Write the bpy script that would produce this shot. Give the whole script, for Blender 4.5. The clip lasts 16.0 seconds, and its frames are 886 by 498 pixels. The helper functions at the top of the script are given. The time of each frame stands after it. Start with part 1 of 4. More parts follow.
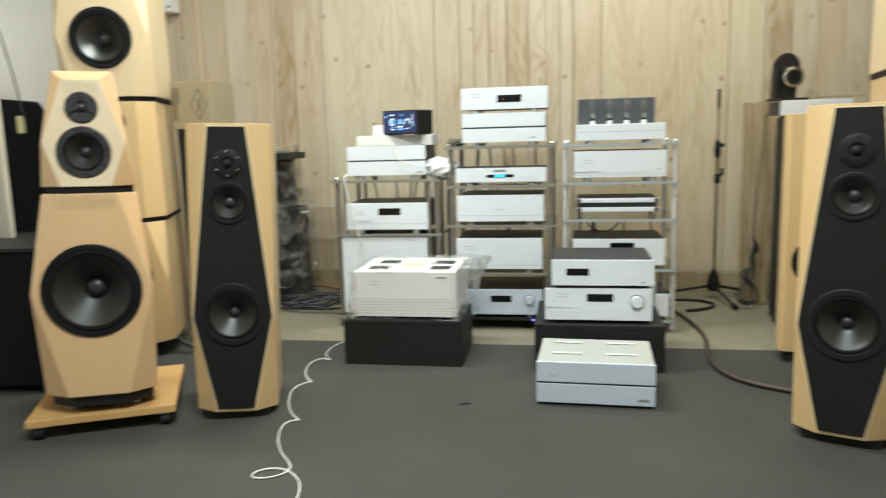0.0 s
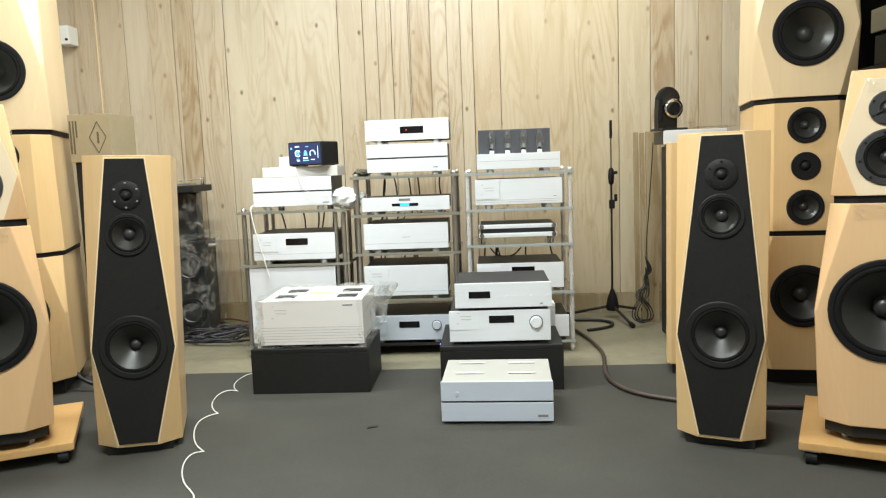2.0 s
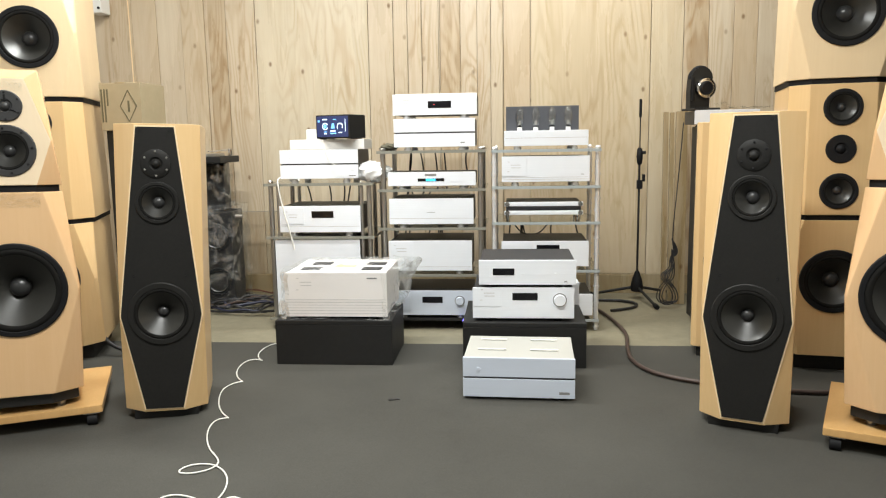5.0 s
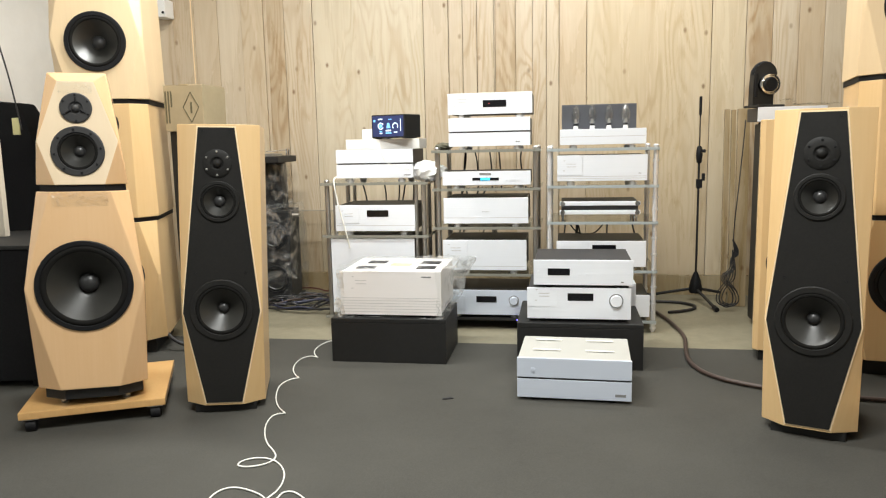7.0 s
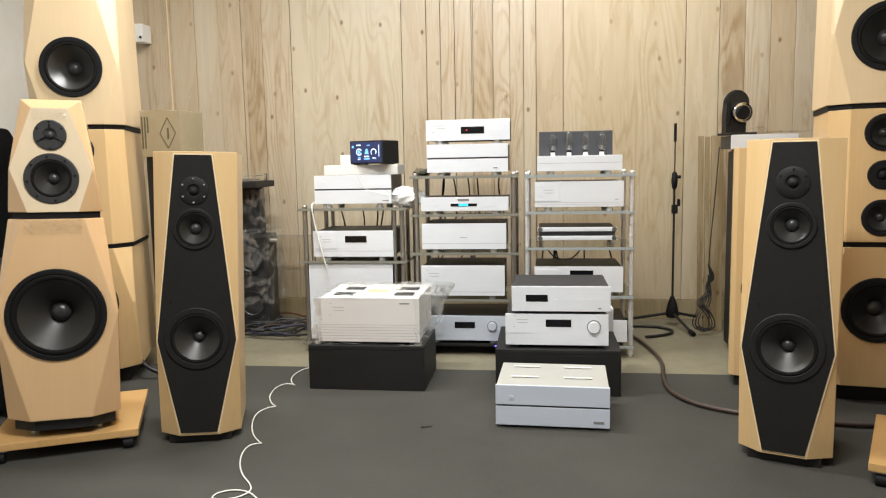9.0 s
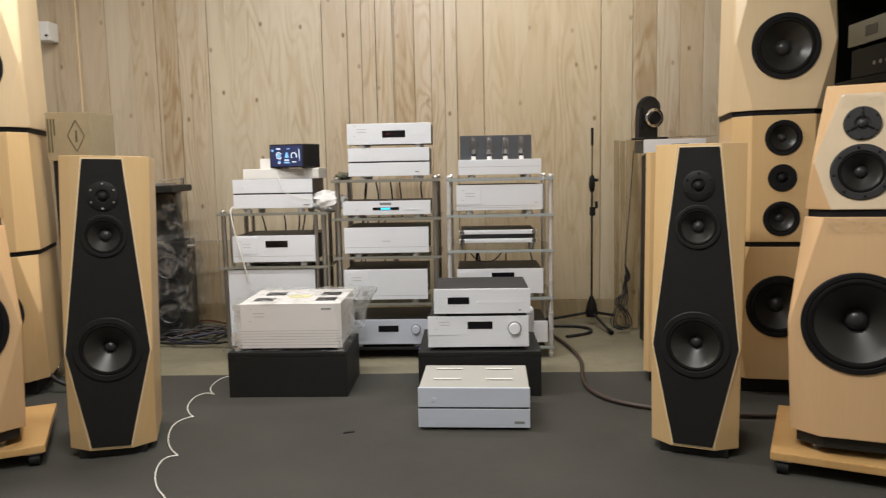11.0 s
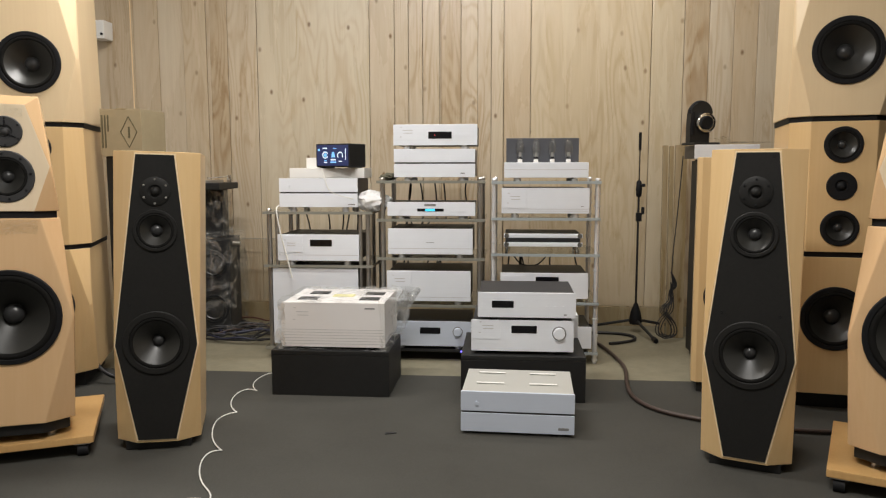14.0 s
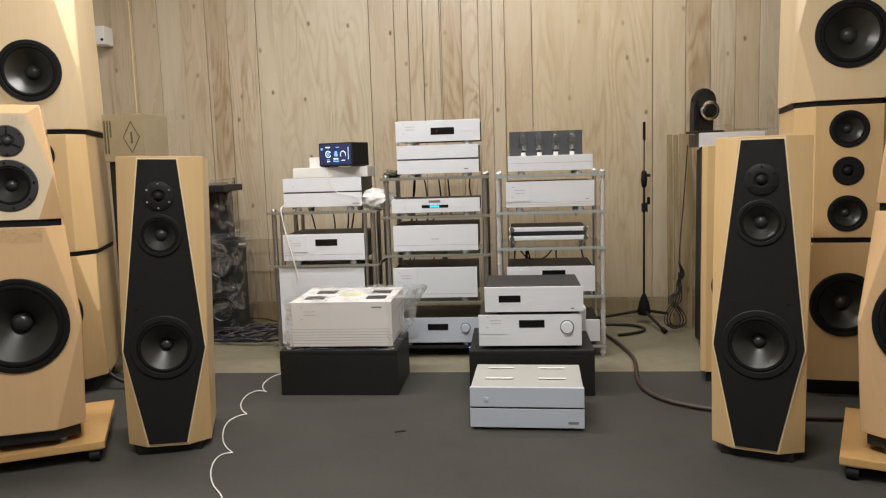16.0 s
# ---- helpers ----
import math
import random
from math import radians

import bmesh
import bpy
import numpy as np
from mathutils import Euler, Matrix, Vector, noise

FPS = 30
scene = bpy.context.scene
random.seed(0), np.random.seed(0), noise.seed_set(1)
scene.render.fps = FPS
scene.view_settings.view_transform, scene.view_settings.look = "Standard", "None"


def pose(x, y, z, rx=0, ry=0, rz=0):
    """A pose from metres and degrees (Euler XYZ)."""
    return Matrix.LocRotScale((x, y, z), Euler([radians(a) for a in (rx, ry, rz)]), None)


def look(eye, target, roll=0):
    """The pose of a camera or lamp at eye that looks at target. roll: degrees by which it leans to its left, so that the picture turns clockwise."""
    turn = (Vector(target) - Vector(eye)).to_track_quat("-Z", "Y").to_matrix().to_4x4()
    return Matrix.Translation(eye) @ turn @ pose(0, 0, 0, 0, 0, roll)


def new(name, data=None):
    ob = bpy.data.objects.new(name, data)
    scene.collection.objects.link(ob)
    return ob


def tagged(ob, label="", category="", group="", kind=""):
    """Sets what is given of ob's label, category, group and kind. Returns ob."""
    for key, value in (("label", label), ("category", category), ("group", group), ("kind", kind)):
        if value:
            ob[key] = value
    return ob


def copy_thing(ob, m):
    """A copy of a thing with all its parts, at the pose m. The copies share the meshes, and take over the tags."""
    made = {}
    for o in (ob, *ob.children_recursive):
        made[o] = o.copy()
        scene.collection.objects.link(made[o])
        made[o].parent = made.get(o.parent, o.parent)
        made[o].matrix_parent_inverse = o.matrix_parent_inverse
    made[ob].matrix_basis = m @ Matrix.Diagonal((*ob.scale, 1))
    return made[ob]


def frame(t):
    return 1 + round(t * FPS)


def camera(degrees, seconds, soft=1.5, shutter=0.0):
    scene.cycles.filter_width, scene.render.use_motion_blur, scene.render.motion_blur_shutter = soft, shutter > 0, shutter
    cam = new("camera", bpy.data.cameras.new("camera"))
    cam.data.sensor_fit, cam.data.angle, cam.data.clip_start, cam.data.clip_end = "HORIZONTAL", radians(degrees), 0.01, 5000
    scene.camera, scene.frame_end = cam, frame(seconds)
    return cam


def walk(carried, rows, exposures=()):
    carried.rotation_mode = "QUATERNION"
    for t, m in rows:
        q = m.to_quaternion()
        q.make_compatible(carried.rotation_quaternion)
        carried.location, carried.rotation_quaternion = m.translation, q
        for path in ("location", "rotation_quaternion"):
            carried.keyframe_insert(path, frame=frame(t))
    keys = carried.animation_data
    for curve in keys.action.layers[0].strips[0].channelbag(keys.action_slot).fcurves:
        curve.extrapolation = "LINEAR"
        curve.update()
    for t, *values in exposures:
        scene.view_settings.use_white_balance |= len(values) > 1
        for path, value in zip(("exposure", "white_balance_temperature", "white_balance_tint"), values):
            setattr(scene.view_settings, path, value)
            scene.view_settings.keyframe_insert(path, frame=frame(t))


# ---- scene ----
cam = camera(62.0, 16.0, 1.2, 0.5)

PATH = [
    (0, (-0.054, 0.102, 1.044), (-0.3920, 2.0481, 0.7317), -1.57),
    (0.2, (-0.031, 0.098, 1.044), (-0.2744, 2.0604, 0.7430), -2.07),
    (0.5, (-0.010, 0.084, 1.042), (-0.2119, 2.0533, 0.7581), -2.68),
    (1, (0.009, 0.050, 1.043), (-0.1409, 2.0266, 0.7809), -2.88),
    (1.5, (0.015, 0.029, 1.036), (-0.1049, 2.0098, 0.7866), -2.04),
    (2, (0.019, 0.018, 1.032), (-0.0995, 2.0002, 0.7974), -2.14),
    (2.5, (0.016, 0.022, 1.028), (-0.1174, 2.0023, 0.7823), -2.04),
    (3, (0.016, 0.024, 1.028), (-0.1435, 2.0008, 0.7704), -1.49),
    (3.5, (0.013, 0.029, 1.022), (-0.1693, 2.0002, 0.7347), -0.79),
    (3.7, (0.012, 0.027, 1.019), (-0.1709, 1.9974, 0.7314), -0.58),
    (5.8, (0.005, 0.017, 1.024), (-0.1911, 1.9858, 0.7299), -1.58),
    (6, (-0.003, 0.017, 1.024), (-0.2345, 1.9825, 0.7356), -1.51),
    (6.5, (-0.003, 0.019, 1.022), (-0.3153, 1.9729, 0.7323), -1.25),
    (7, (0.001, 0.020, 1.021), (-0.3219, 1.9720, 0.7297), -1.22),
    (7.5, (-0.003, 0.023, 1.029), (-0.3134, 1.9793, 0.7549), -1.25),
    (8, (0.004, 0.025, 1.033), (-0.2660, 1.9898, 0.7732), -1.34),
    (8.2, (0.004, 0.026, 1.035), (-0.2670, 1.9922, 0.7852), -1.17),
    (10.3, (0.011, 0.018, 1.047), (-0.2077, 1.9927, 0.8184), -0.72),
    (10.5, (0.016, 0.018, 1.045), (-0.1659, 1.9968, 0.8169), -0.84),
    (11, (0.034, 0.018, 1.048), (-0.0385, 2.0034, 0.8169), -1.10),
    (11.5, (0.042, 0.017, 1.050), (0.0284, 2.0051, 0.8299), -1.09),
    (12, (0.038, 0.015, 1.052), (0.0212, 2.0031, 0.8384), -1.42),
    (12.5, (0.026, 0.025, 1.047), (-0.0776, 2.0099, 0.8288), -1.16),
    (13, (0.010, 0.036, 1.047), (-0.1416, 2.0189, 0.8350), -1.12),
    (13.5, (-0.002, 0.035, 1.038), (-0.1628, 2.0173, 0.8227), -0.35),
    (14, (-0.006, 0.039, 1.040), (-0.1772, 2.0197, 0.8188), -0.10),
    (14.5, (-0.015, 0.051, 1.045), (-0.2160, 2.0269, 0.8083), 0.11),
    (15, (-0.011, 0.053, 1.043), (-0.2272, 2.0250, 0.7922), -1.20),
    (15.5, (0.001, 0.050, 1.043), (-0.1947, 2.0251, 0.8001), -1.60),
    (16, (0.004, 0.049, 1.045), (-0.1879, 2.0258, 0.8107), -1.77),
]
EXPOSURES = [(0, -0.12, 6150, -3), (1.0, 0.05, 6170, -2), (3.0, 0.13, 6290, 2), (6.0, 0.15, 6390, 6), (8.2, 0.15, 6390, 6), (10.3, -0.54, 6610, 10), (16, -0.56, 6620, 10)]
walk(cam, [(t, look(eye, target, roll)) for t, eye, target, roll in PATH], EXPOSURES)

# ---- light ----
world = bpy.data.worlds.new("world")
scene.world = world
world.use_nodes = True
world.node_tree.nodes["Background"].inputs[0].default_value = (1.0, 0.93, 0.82, 1)
world.node_tree.nodes["Background"].inputs[1].default_value = 0.006


def area_lamp(name, m, w, h, watts, colour):
    d = bpy.data.lights.new(name, "AREA")
    d.shape, d.size, d.size_y, d.energy, d.color = "RECTANGLE", w, h, watts, colour
    ob = new(name, d)
    ob.matrix_world = m
    return ob


WARM = (1.0, 0.98, 0.955)
# ceiling strip lights: two over the racks, two further back in the room
area_lamp("strip_light_a", pose(-1.2, 3.1, 2.9), 1.3, 0.16, 74, WARM)
area_lamp("strip_light_b", pose(0.65, 3.95, 2.9), 1.2, 0.16, 37, WARM)
area_lamp("strip_light_c", pose(-0.3, 1.2, 2.9), 1.5, 0.2, 112, WARM)
area_lamp("strip_light_d", pose(-2.5, -0.9, 2.9), 0.9, 0.5, 18, WARM)
area_lamp("strip_light_e", pose(1.3, -1.0, 2.9), 0.2, 1.5, 17, WARM)

# ---- materials ----


def mat(name, colour, rough=0.5, metal=0.0, coat=0.0, spec=0.5):
    m = bpy.data.materials.new(name)
    m.use_nodes = True
    b = m.node_tree.nodes["Principled BSDF"]
    b.inputs["Base Color"].default_value = (*colour, 1)
    b.inputs["Roughness"].default_value = rough
    b.inputs["Metallic"].default_value = metal
    b.inputs["Coat Weight"].default_value = coat
    b.inputs["Specular IOR Level"].default_value = spec
    return m


def nodes_of(m):
    t = m.node_tree
    return t, t.nodes, t.links, t.nodes["Principled BSDF"]


def mix_colour(t, fac, a, b, mode="MIX"):
    n = t.nodes.new("ShaderNodeMix")
    n.data_type, n.blend_type = "RGBA", mode
    for sock, v in ((n.inputs[0], fac), (n.inputs[6], a), (n.inputs[7], b)):
        if isinstance(v, tuple):
            sock.default_value = (*v, 1)
        elif isinstance(v, (int, float)):
            sock.default_value = v
        else:
            t.links.new(v, sock)
    return n.outputs[2]


def math_node(t, op, a, b=0.0, c=0.0):
    n = t.nodes.new("ShaderNodeMath")
    n.operation = op
    for sock, v in zip(n.inputs, (a, b, c)):
        if isinstance(v, (int, float)):
            sock.default_value = v
        else:
            t.links.new(v, sock)
    return n.outputs[0]


def ramp(t, fac, stops):
    n = t.nodes.new("ShaderNodeValToRGB")
    while len(n.color_ramp.elements) < len(stops):
        n.color_ramp.elements.new(0.5)
    for e, (p, c) in zip(n.color_ramp.elements, stops):
        e.position, e.color = p, (*c, 1)
    t.links.new(fac, n.inputs[0])
    return n.outputs[0]


def coords(t, scale, kind="Object", shift=0.0):
    """Coordinates stretched by scale; shift moves them by the object's own random number."""
    c = t.nodes.new("ShaderNodeTexCoord")
    mp = t.nodes.new("ShaderNodeMapping")
    mp.inputs["Scale"].default_value = scale
    t.links.new(c.outputs[kind], mp.inputs[0])
    if shift:
        info = t.nodes.new("ShaderNodeObjectInfo")
        comb = t.nodes.new("ShaderNodeCombineXYZ")
        for i, k in enumerate((1.0, 0.37, 2.3)):
            t.links.new(math_node(t, "MULTIPLY", info.outputs["Random"], shift * k), comb.inputs[i])
        t.links.new(comb.outputs[0], mp.inputs["Location"])
    return mp.outputs[0]


def noise_tex(t, vec, scale, detail=4.0, rough=0.5, distort=0.0):
    n = t.nodes.new("ShaderNodeTexNoise")
    n.inputs["Scale"].default_value, n.inputs["Detail"].default_value = scale, detail
    n.inputs["Roughness"].default_value, n.inputs["Distortion"].default_value = rough, distort
    t.links.new(vec, n.inputs["Vector"])
    return n.outputs["Fac"]


def bump(t, b, height, strength=0.2, distance=0.01):
    n = t.nodes.new("ShaderNodeBump")
    n.inputs["Strength"].default_value, n.inputs["Distance"].default_value = strength, distance
    t.links.new(height, n.inputs["Height"])
    t.links.new(n.outputs[0], b.inputs["Normal"])


def veneer(name, light, dark, rough=0.35, coat=0.15):
    m = mat(name, light, rough, 0, coat)
    t, n, l, b = nodes_of(m)
    fine = noise_tex(t, coords(t, (90, 90, 2.5), "Object"), 1.0, 5, 0.6)
    broad = noise_tex(t, coords(t, (5, 5, 0.7), "Object"), 1.0, 3, 0.5)
    f = math_node(t, "ADD", math_node(t, "MULTIPLY", fine, 0.32), math_node(t, "MULTIPLY", broad, 0.68))
    c = ramp(t, f, [(0.32, dark), (0.66, light)])
    l.new(c, b.inputs["Base Color"])
    bump(t, b, fine, 0.04, 0.002)
    return m


def pine(name, light, dark, line, figure=0.5):
    """Pine with flame figure, fine grain and knots; every board has its own piece of it."""
    m = mat(name, light, 0.36, 0, 0.2)
    m.node_tree.nodes["Principled BSDF"].inputs["Coat Roughness"].default_value = 0.16
    t, n, l, b = nodes_of(m)
    info = n.new("ShaderNodeObjectInfo")
    warp = noise_tex(t, coords(t, (3.1, 3.1, 0.52), "Object", 40), 1.0, 2.5, 0.5, 0.35)
    sep = n.new("ShaderNodeSeparateXYZ")
    l.new(coords(t, (1, 1, 1), "Object", 40), sep.inputs[0])
    ragged = noise_tex(t, coords(t, (34, 34, 5), "Object", 40), 1.0, 3, 0.6)
    phase = math_node(t, "ADD", math_node(t, "MULTIPLY", sep.outputs[0], 75.0), math_node(t, "MULTIPLY_ADD", warp, 150.0, math_node(t, "MULTIPLY", ragged, 3.2)))
    rings = math_node(t, "MULTIPLY_ADD", math_node(t, "SINE", phase), 0.5, 0.5)
    rings = math_node(t, "POWER", rings, 2.2)
    fine = ramp(t, noise_tex(t, coords(t, (110, 110, 2.2), "Object", 40), 1.0, 4, 0.65), [(0.38, (0, 0, 0)), (0.68, (1, 1, 1))])
    patch = noise_tex(t, coords(t, (3.0, 3.0, 1.1), "Object", 25), 1.0, 3, 0.55)
    mask = ramp(t, patch, [(0.43, (0.10,) * 3), (0.60, (1, 1, 1))])
    amount = math_node(t, "MULTIPLY", math_node(t, "MULTIPLY", rings, mask), figure)
    tone = ramp(t, info.outputs["Random"], [(0.0, light), (0.45, tuple(0.93 * x for x in light)), (0.75, tuple(a * k for a, k in zip(light, (0.88, 0.81, 0.72)))), (1.0, tuple(a * k for a, k in zip(light, (0.97, 1.0, 1.02))))])
    c = mix_colour(t, amount, tone, dark)
    c = mix_colour(t, math_node(t, "MULTIPLY", fine, 0.26), c, line)
    # worn grey-white film in patches
    film = ramp(t, noise_tex(t, coords(t, (7, 7, 0.9), "Object", 17), 1.0, 6, 0.65, 0.4), [(0.46, (0, 0, 0)), (0.72, (1, 1, 1))])
    c = mix_colour(t, math_node(t, "MULTIPLY", film, 0.38), c, (0.68, 0.605, 0.47))
    # broad brownish streaks down the board
    streak = ramp(t, noise_tex(t, coords(t, (15, 15, 0.8), "Object", 23), 1.0, 5, 0.6, 0.3), [(0.52, (0, 0, 0)), (0.74, (1, 1, 1))])
    c = mix_colour(t, math_node(t, "MULTIPLY", streak, 0.34), c, (0.40, 0.285, 0.165))
    vo = n.new("ShaderNodeTexVoronoi")
    vo.inputs["Scale"].default_value = 1.0
    vo.voronoi_dimensions = "2D"
    ks, kc = n.new("ShaderNodeSeparateXYZ"), n.new("ShaderNodeCombineXYZ")
    l.new(coords(t, (3.6, 1, 2.3), "Object", 31), ks.inputs[0])
    l.new(ks.outputs[0], kc.inputs[0])
    l.new(ks.outputs[2], kc.inputs[1])
    l.new(kc.outputs[0], vo.inputs["Vector"])
    l.new(math_node(t, "MULTIPLY_ADD", film, 0.22, 0.26), b.inputs["Roughness"])
    knot = ramp(t, vo.outputs["Distance"], [(0.016, (1, 1, 1)), (0.05, (0, 0, 0))])
    pick = n.new("ShaderNodeSeparateColor")
    l.new(vo.outputs["Color"], pick.inputs[0])
    knot = math_node(t, "MULTIPLY", knot, math_node(t, "GREATER_THAN", pick.outputs[0], 0.30))
    c = mix_colour(t, math_node(t, "MULTIPLY", knot, math_node(t, "MULTIPLY_ADD", pick.outputs[1], 0.5, 0.4)), c, (0.16, 0.085, 0.035))
    l.new(c, b.inputs["Base Color"])
    h = math_node(t, "ADD", math_node(t, "MULTIPLY", rings, 0.5), math_node(t, "MULTIPLY", fine, 0.6))
    bump(t, b, h, 0.12, 0.004)
    return m


def speckled(name, colour, other, scale, rough=0.9, strength=0.3, metal=0.0, distance=0.004, spec=0.5, blotch=1.6):
    m = mat(name, colour, rough, metal, 0, spec)
    t, n, l, b = nodes_of(m)
    f = noise_tex(t, coords(t, (1, 1, 1)), scale, 6, 0.7)
    g = noise_tex(t, coords(t, (1, 1, 1)), blotch, 4, 0.6)
    k = math_node(t, "ADD", math_node(t, "MULTIPLY", f, 0.55), math_node(t, "MULTIPLY", g, 0.45))
    l.new(ramp(t, k, [(0.34, colour), (0.66, other)]), b.inputs["Base Color"])
    bump(t, b, f, strength, distance)
    return m


def brushed(name, colour, rough, metal, streak=0.12):
    m = mat(name, colour, rough, metal)
    t, n, l, b = nodes_of(m)
    f = noise_tex(t, coords(t, (3, 3, 700)), 1.0, 3, 0.6)
    g = noise_tex(t, coords(t, (4, 4, 9)), 1.0, 3, 0.6)
    dim = tuple(x * (1 - streak) for x in colour)
    l.new(ramp(t, math_node(t, "MULTIPLY_ADD", f, 0.5, math_node(t, "MULTIPLY", g, 0.5)), [(0.35, dim), (0.65, colour)]), b.inputs["Base Color"])
    l.new(math_node(t, "MULTIPLY_ADD", f, 0.2, rough - 0.1), b.inputs["Roughness"])
    return m


def glass(name, colour, rough=0.03, alpha=1.0):
    m = mat(name, colour, rough)
    b = m.node_tree.nodes["Principled BSDF"]
    b.inputs["Transmission Weight"].default_value = 1.0
    b.inputs["IOR"].default_value = 1.45
    b.inputs["Alpha"].default_value = alpha
    return m


def glow(name, colour, power):
    m = mat(name, (0.02, 0.02, 0.02), 0.3)
    b = m.node_tree.nodes["Principled BSDF"]
    b.inputs["Emission Color"].default_value = (*colour, 1)
    b.inputs["Emission Strength"].default_value = power
    return m


MAPLE = veneer("maple_veneer", (0.71, 0.50, 0.258), (0.635, 0.425, 0.20))
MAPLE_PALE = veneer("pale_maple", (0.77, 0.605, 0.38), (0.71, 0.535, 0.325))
# lighter copy of the maple: frontal light put into the head's front colour
MAPLE_LIT = veneer("lit_maple_face", (0.81, 0.665, 0.475), (0.76, 0.605, 0.41))
MAPLE_PINK = veneer("lacquered_maple", (0.73, 0.49, 0.272), (0.675, 0.43, 0.222), 0.22, 0.5)
TRIM = mat("pale_edge", (0.84, 0.66, 0.42), 0.4)
PLY = veneer("trolley_board", (0.66, 0.41, 0.17), (0.55, 0.32, 0.12), 0.3, 0.4)
PINE = pine("pine_board", (0.61, 0.510, 0.375), (0.40, 0.275, 0.150), (0.44, 0.335, 0.22), 0.62)
PINE_DARK = pine("figured_pine_board", (0.51, 0.40, 0.265), (0.33, 0.215, 0.11), (0.36, 0.255, 0.15), 0.95)
PINE_SHEET = pine("pine_sheet", (0.63, 0.535, 0.395), (0.43, 0.30, 0.165), (0.50, 0.39, 0.25), 0.50)
PINE_FLAME = pine("flamed_pine_sheet", (0.635, 0.55, 0.405), (0.43, 0.32, 0.18), (0.50, 0.40, 0.26), 0.60)
# brown plank wood, darkened further for the shadow it stands in
PLANKM = pine("shaded_brown_plank", (0.33, 0.255, 0.14), (0.22, 0.14, 0.065), (0.22, 0.15, 0.08))
OLDWOOD = pine("old_board", (0.44, 0.365, 0.225), (0.30, 0.20, 0.10), (0.30, 0.22, 0.13))
CARPET = speckled("grey_carpet", (0.0455, 0.0440, 0.0385), (0.080, 0.0775, 0.0680), 260, 0.95, 0.5, 0, 0.004, 0.15, 1.2)
FLOORM = speckled("bare_floor", (0.175, 0.157, 0.105), (0.255, 0.23, 0.16), 14, 0.6, 0.08)
PLASTER = speckled("white_plaster", (0.70, 0.68, 0.64), (0.76, 0.74, 0.70), 9, 0.85, 0.08)
CEILM = speckled("ceiling_paint", (0.74, 0.72, 0.68), (0.80, 0.78, 0.74), 7, 0.9, 0.05)
BLACKP = speckled("black_baffle", (0.0105, 0.0100, 0.0092), (0.0180, 0.0172, 0.0158), 120, 0.55, 0.08, 0, 0.001, 0.25)
BLACKBOX = speckled("black_paint", (0.009, 0.0088, 0.0085), (0.016, 0.0155, 0.015), 40, 0.55, 0.06, 0, 0.002, 0.4)
CHASSIS = speckled("dark_case", (0.030, 0.029, 0.030), (0.045, 0.043, 0.044), 160, 0.5, 0.06, 0.2, 0.001)
RUBBER = mat("rubber", (0.009, 0.009, 0.010), 0.6, spec=0.2)
SURROUND = mat("surround", (0.0105, 0.0100, 0.0092), 0.75, spec=0.1)
CONE = speckled("driver_cone", (0.015, 0.0145, 0.0125), (0.024, 0.023, 0.0195), 70, 0.40, 0.04, 0, 0.001, 0.9)
CAP = mat("dust_cap", (0.030, 0.030, 0.030), 0.32)
FLANGE = speckled("driver_flange", (0.030, 0.030, 0.031), (0.044, 0.043, 0.043), 200, 0.5, 0.05, 0, 0.001)
SILVER = brushed("brushed_silver", (0.84, 0.870, 0.925), 0.40, 0.08, 0.08)
SILVER_COOL = brushed("cool_silver", (0.66, 0.715, 0.815), 0.38, 0.15, 0.08)
OFFWHITE = brushed("off_white_paint", (0.83, 0.80, 0.785), 0.42, 0.0, 0.05)
WHITE = mat("white_plastic", (0.84, 0.825, 0.79), 0.45)
TOPGREY = brushed("matt_top_plate", (0.45, 0.445, 0.41), 0.55, 0.15, 0.06)
CHROME = mat("chrome", (0.72, 0.72, 0.72), 0.14, 1.0)
STEEL = mat("satin_steel", (0.46, 0.44, 0.41), 0.34, 0.9)
ALU = mat("bright_aluminium", (0.88, 0.88, 0.89), 0.22, 0.5)
EDGE = mat("ground_glass_edge", (0.23, 0.225, 0.19), 0.35)
EDGE_BRIGHT = mat("bright_glass_edge", (0.36, 0.40, 0.41), 0.12)
SHELF = glass("tinted_glass", (0.72, 0.78, 0.76), 0.06)
DISPLAY = mat("display_window", (0.006, 0.006, 0.008), 0.12)
GROOVE = mat("dark_gap", (0.02, 0.02, 0.02), 0.6)
MARK = mat("grey_print", (0.52, 0.51, 0.50), 0.5)
MARKD = mat("dark_print", (0.22, 0.22, 0.22), 0.5)
CARDBOARD = speckled("cardboard", (0.29, 0.235, 0.14), (0.34, 0.275, 0.17), 25, 0.8, 0.05)
PRINT = mat("carton_print", (0.10, 0.085, 0.045), 0.8)
TAPE = mat("brown_tape", (0.42, 0.31, 0.16), 0.3)
FABRIC = speckled("black_cloth", (0.008, 0.008, 0.009), (0.016, 0.016, 0.017), 150, 0.95, 0.3, 0, 0.004, 0.1)
CABLEB = mat("black_cable", (0.016, 0.015, 0.016), 0.45)
CABLEBR = mat("brown_cable", (0.055, 0.035, 0.028), 0.5)
CABLEW = mat("white_cable", (0.74, 0.73, 0.68), 0.45)
CABLER = mat("red_cable", (0.12, 0.025, 0.02), 0.5)
CABLEBL = mat("blue_cable", (0.022, 0.024, 0.05), 0.5)
YELLOW = mat("yellow_paper", (0.74, 0.70, 0.36), 0.7)
BLUEGLOW = glow("blue_screen", (0.10, 0.22, 0.85), 0.35)
SCREENW = glow("screen_white", (0.75, 0.88, 1.0), 2.2)
SCREENB = glow("screen_cyan", (0.22, 0.55, 1.0), 1.7)
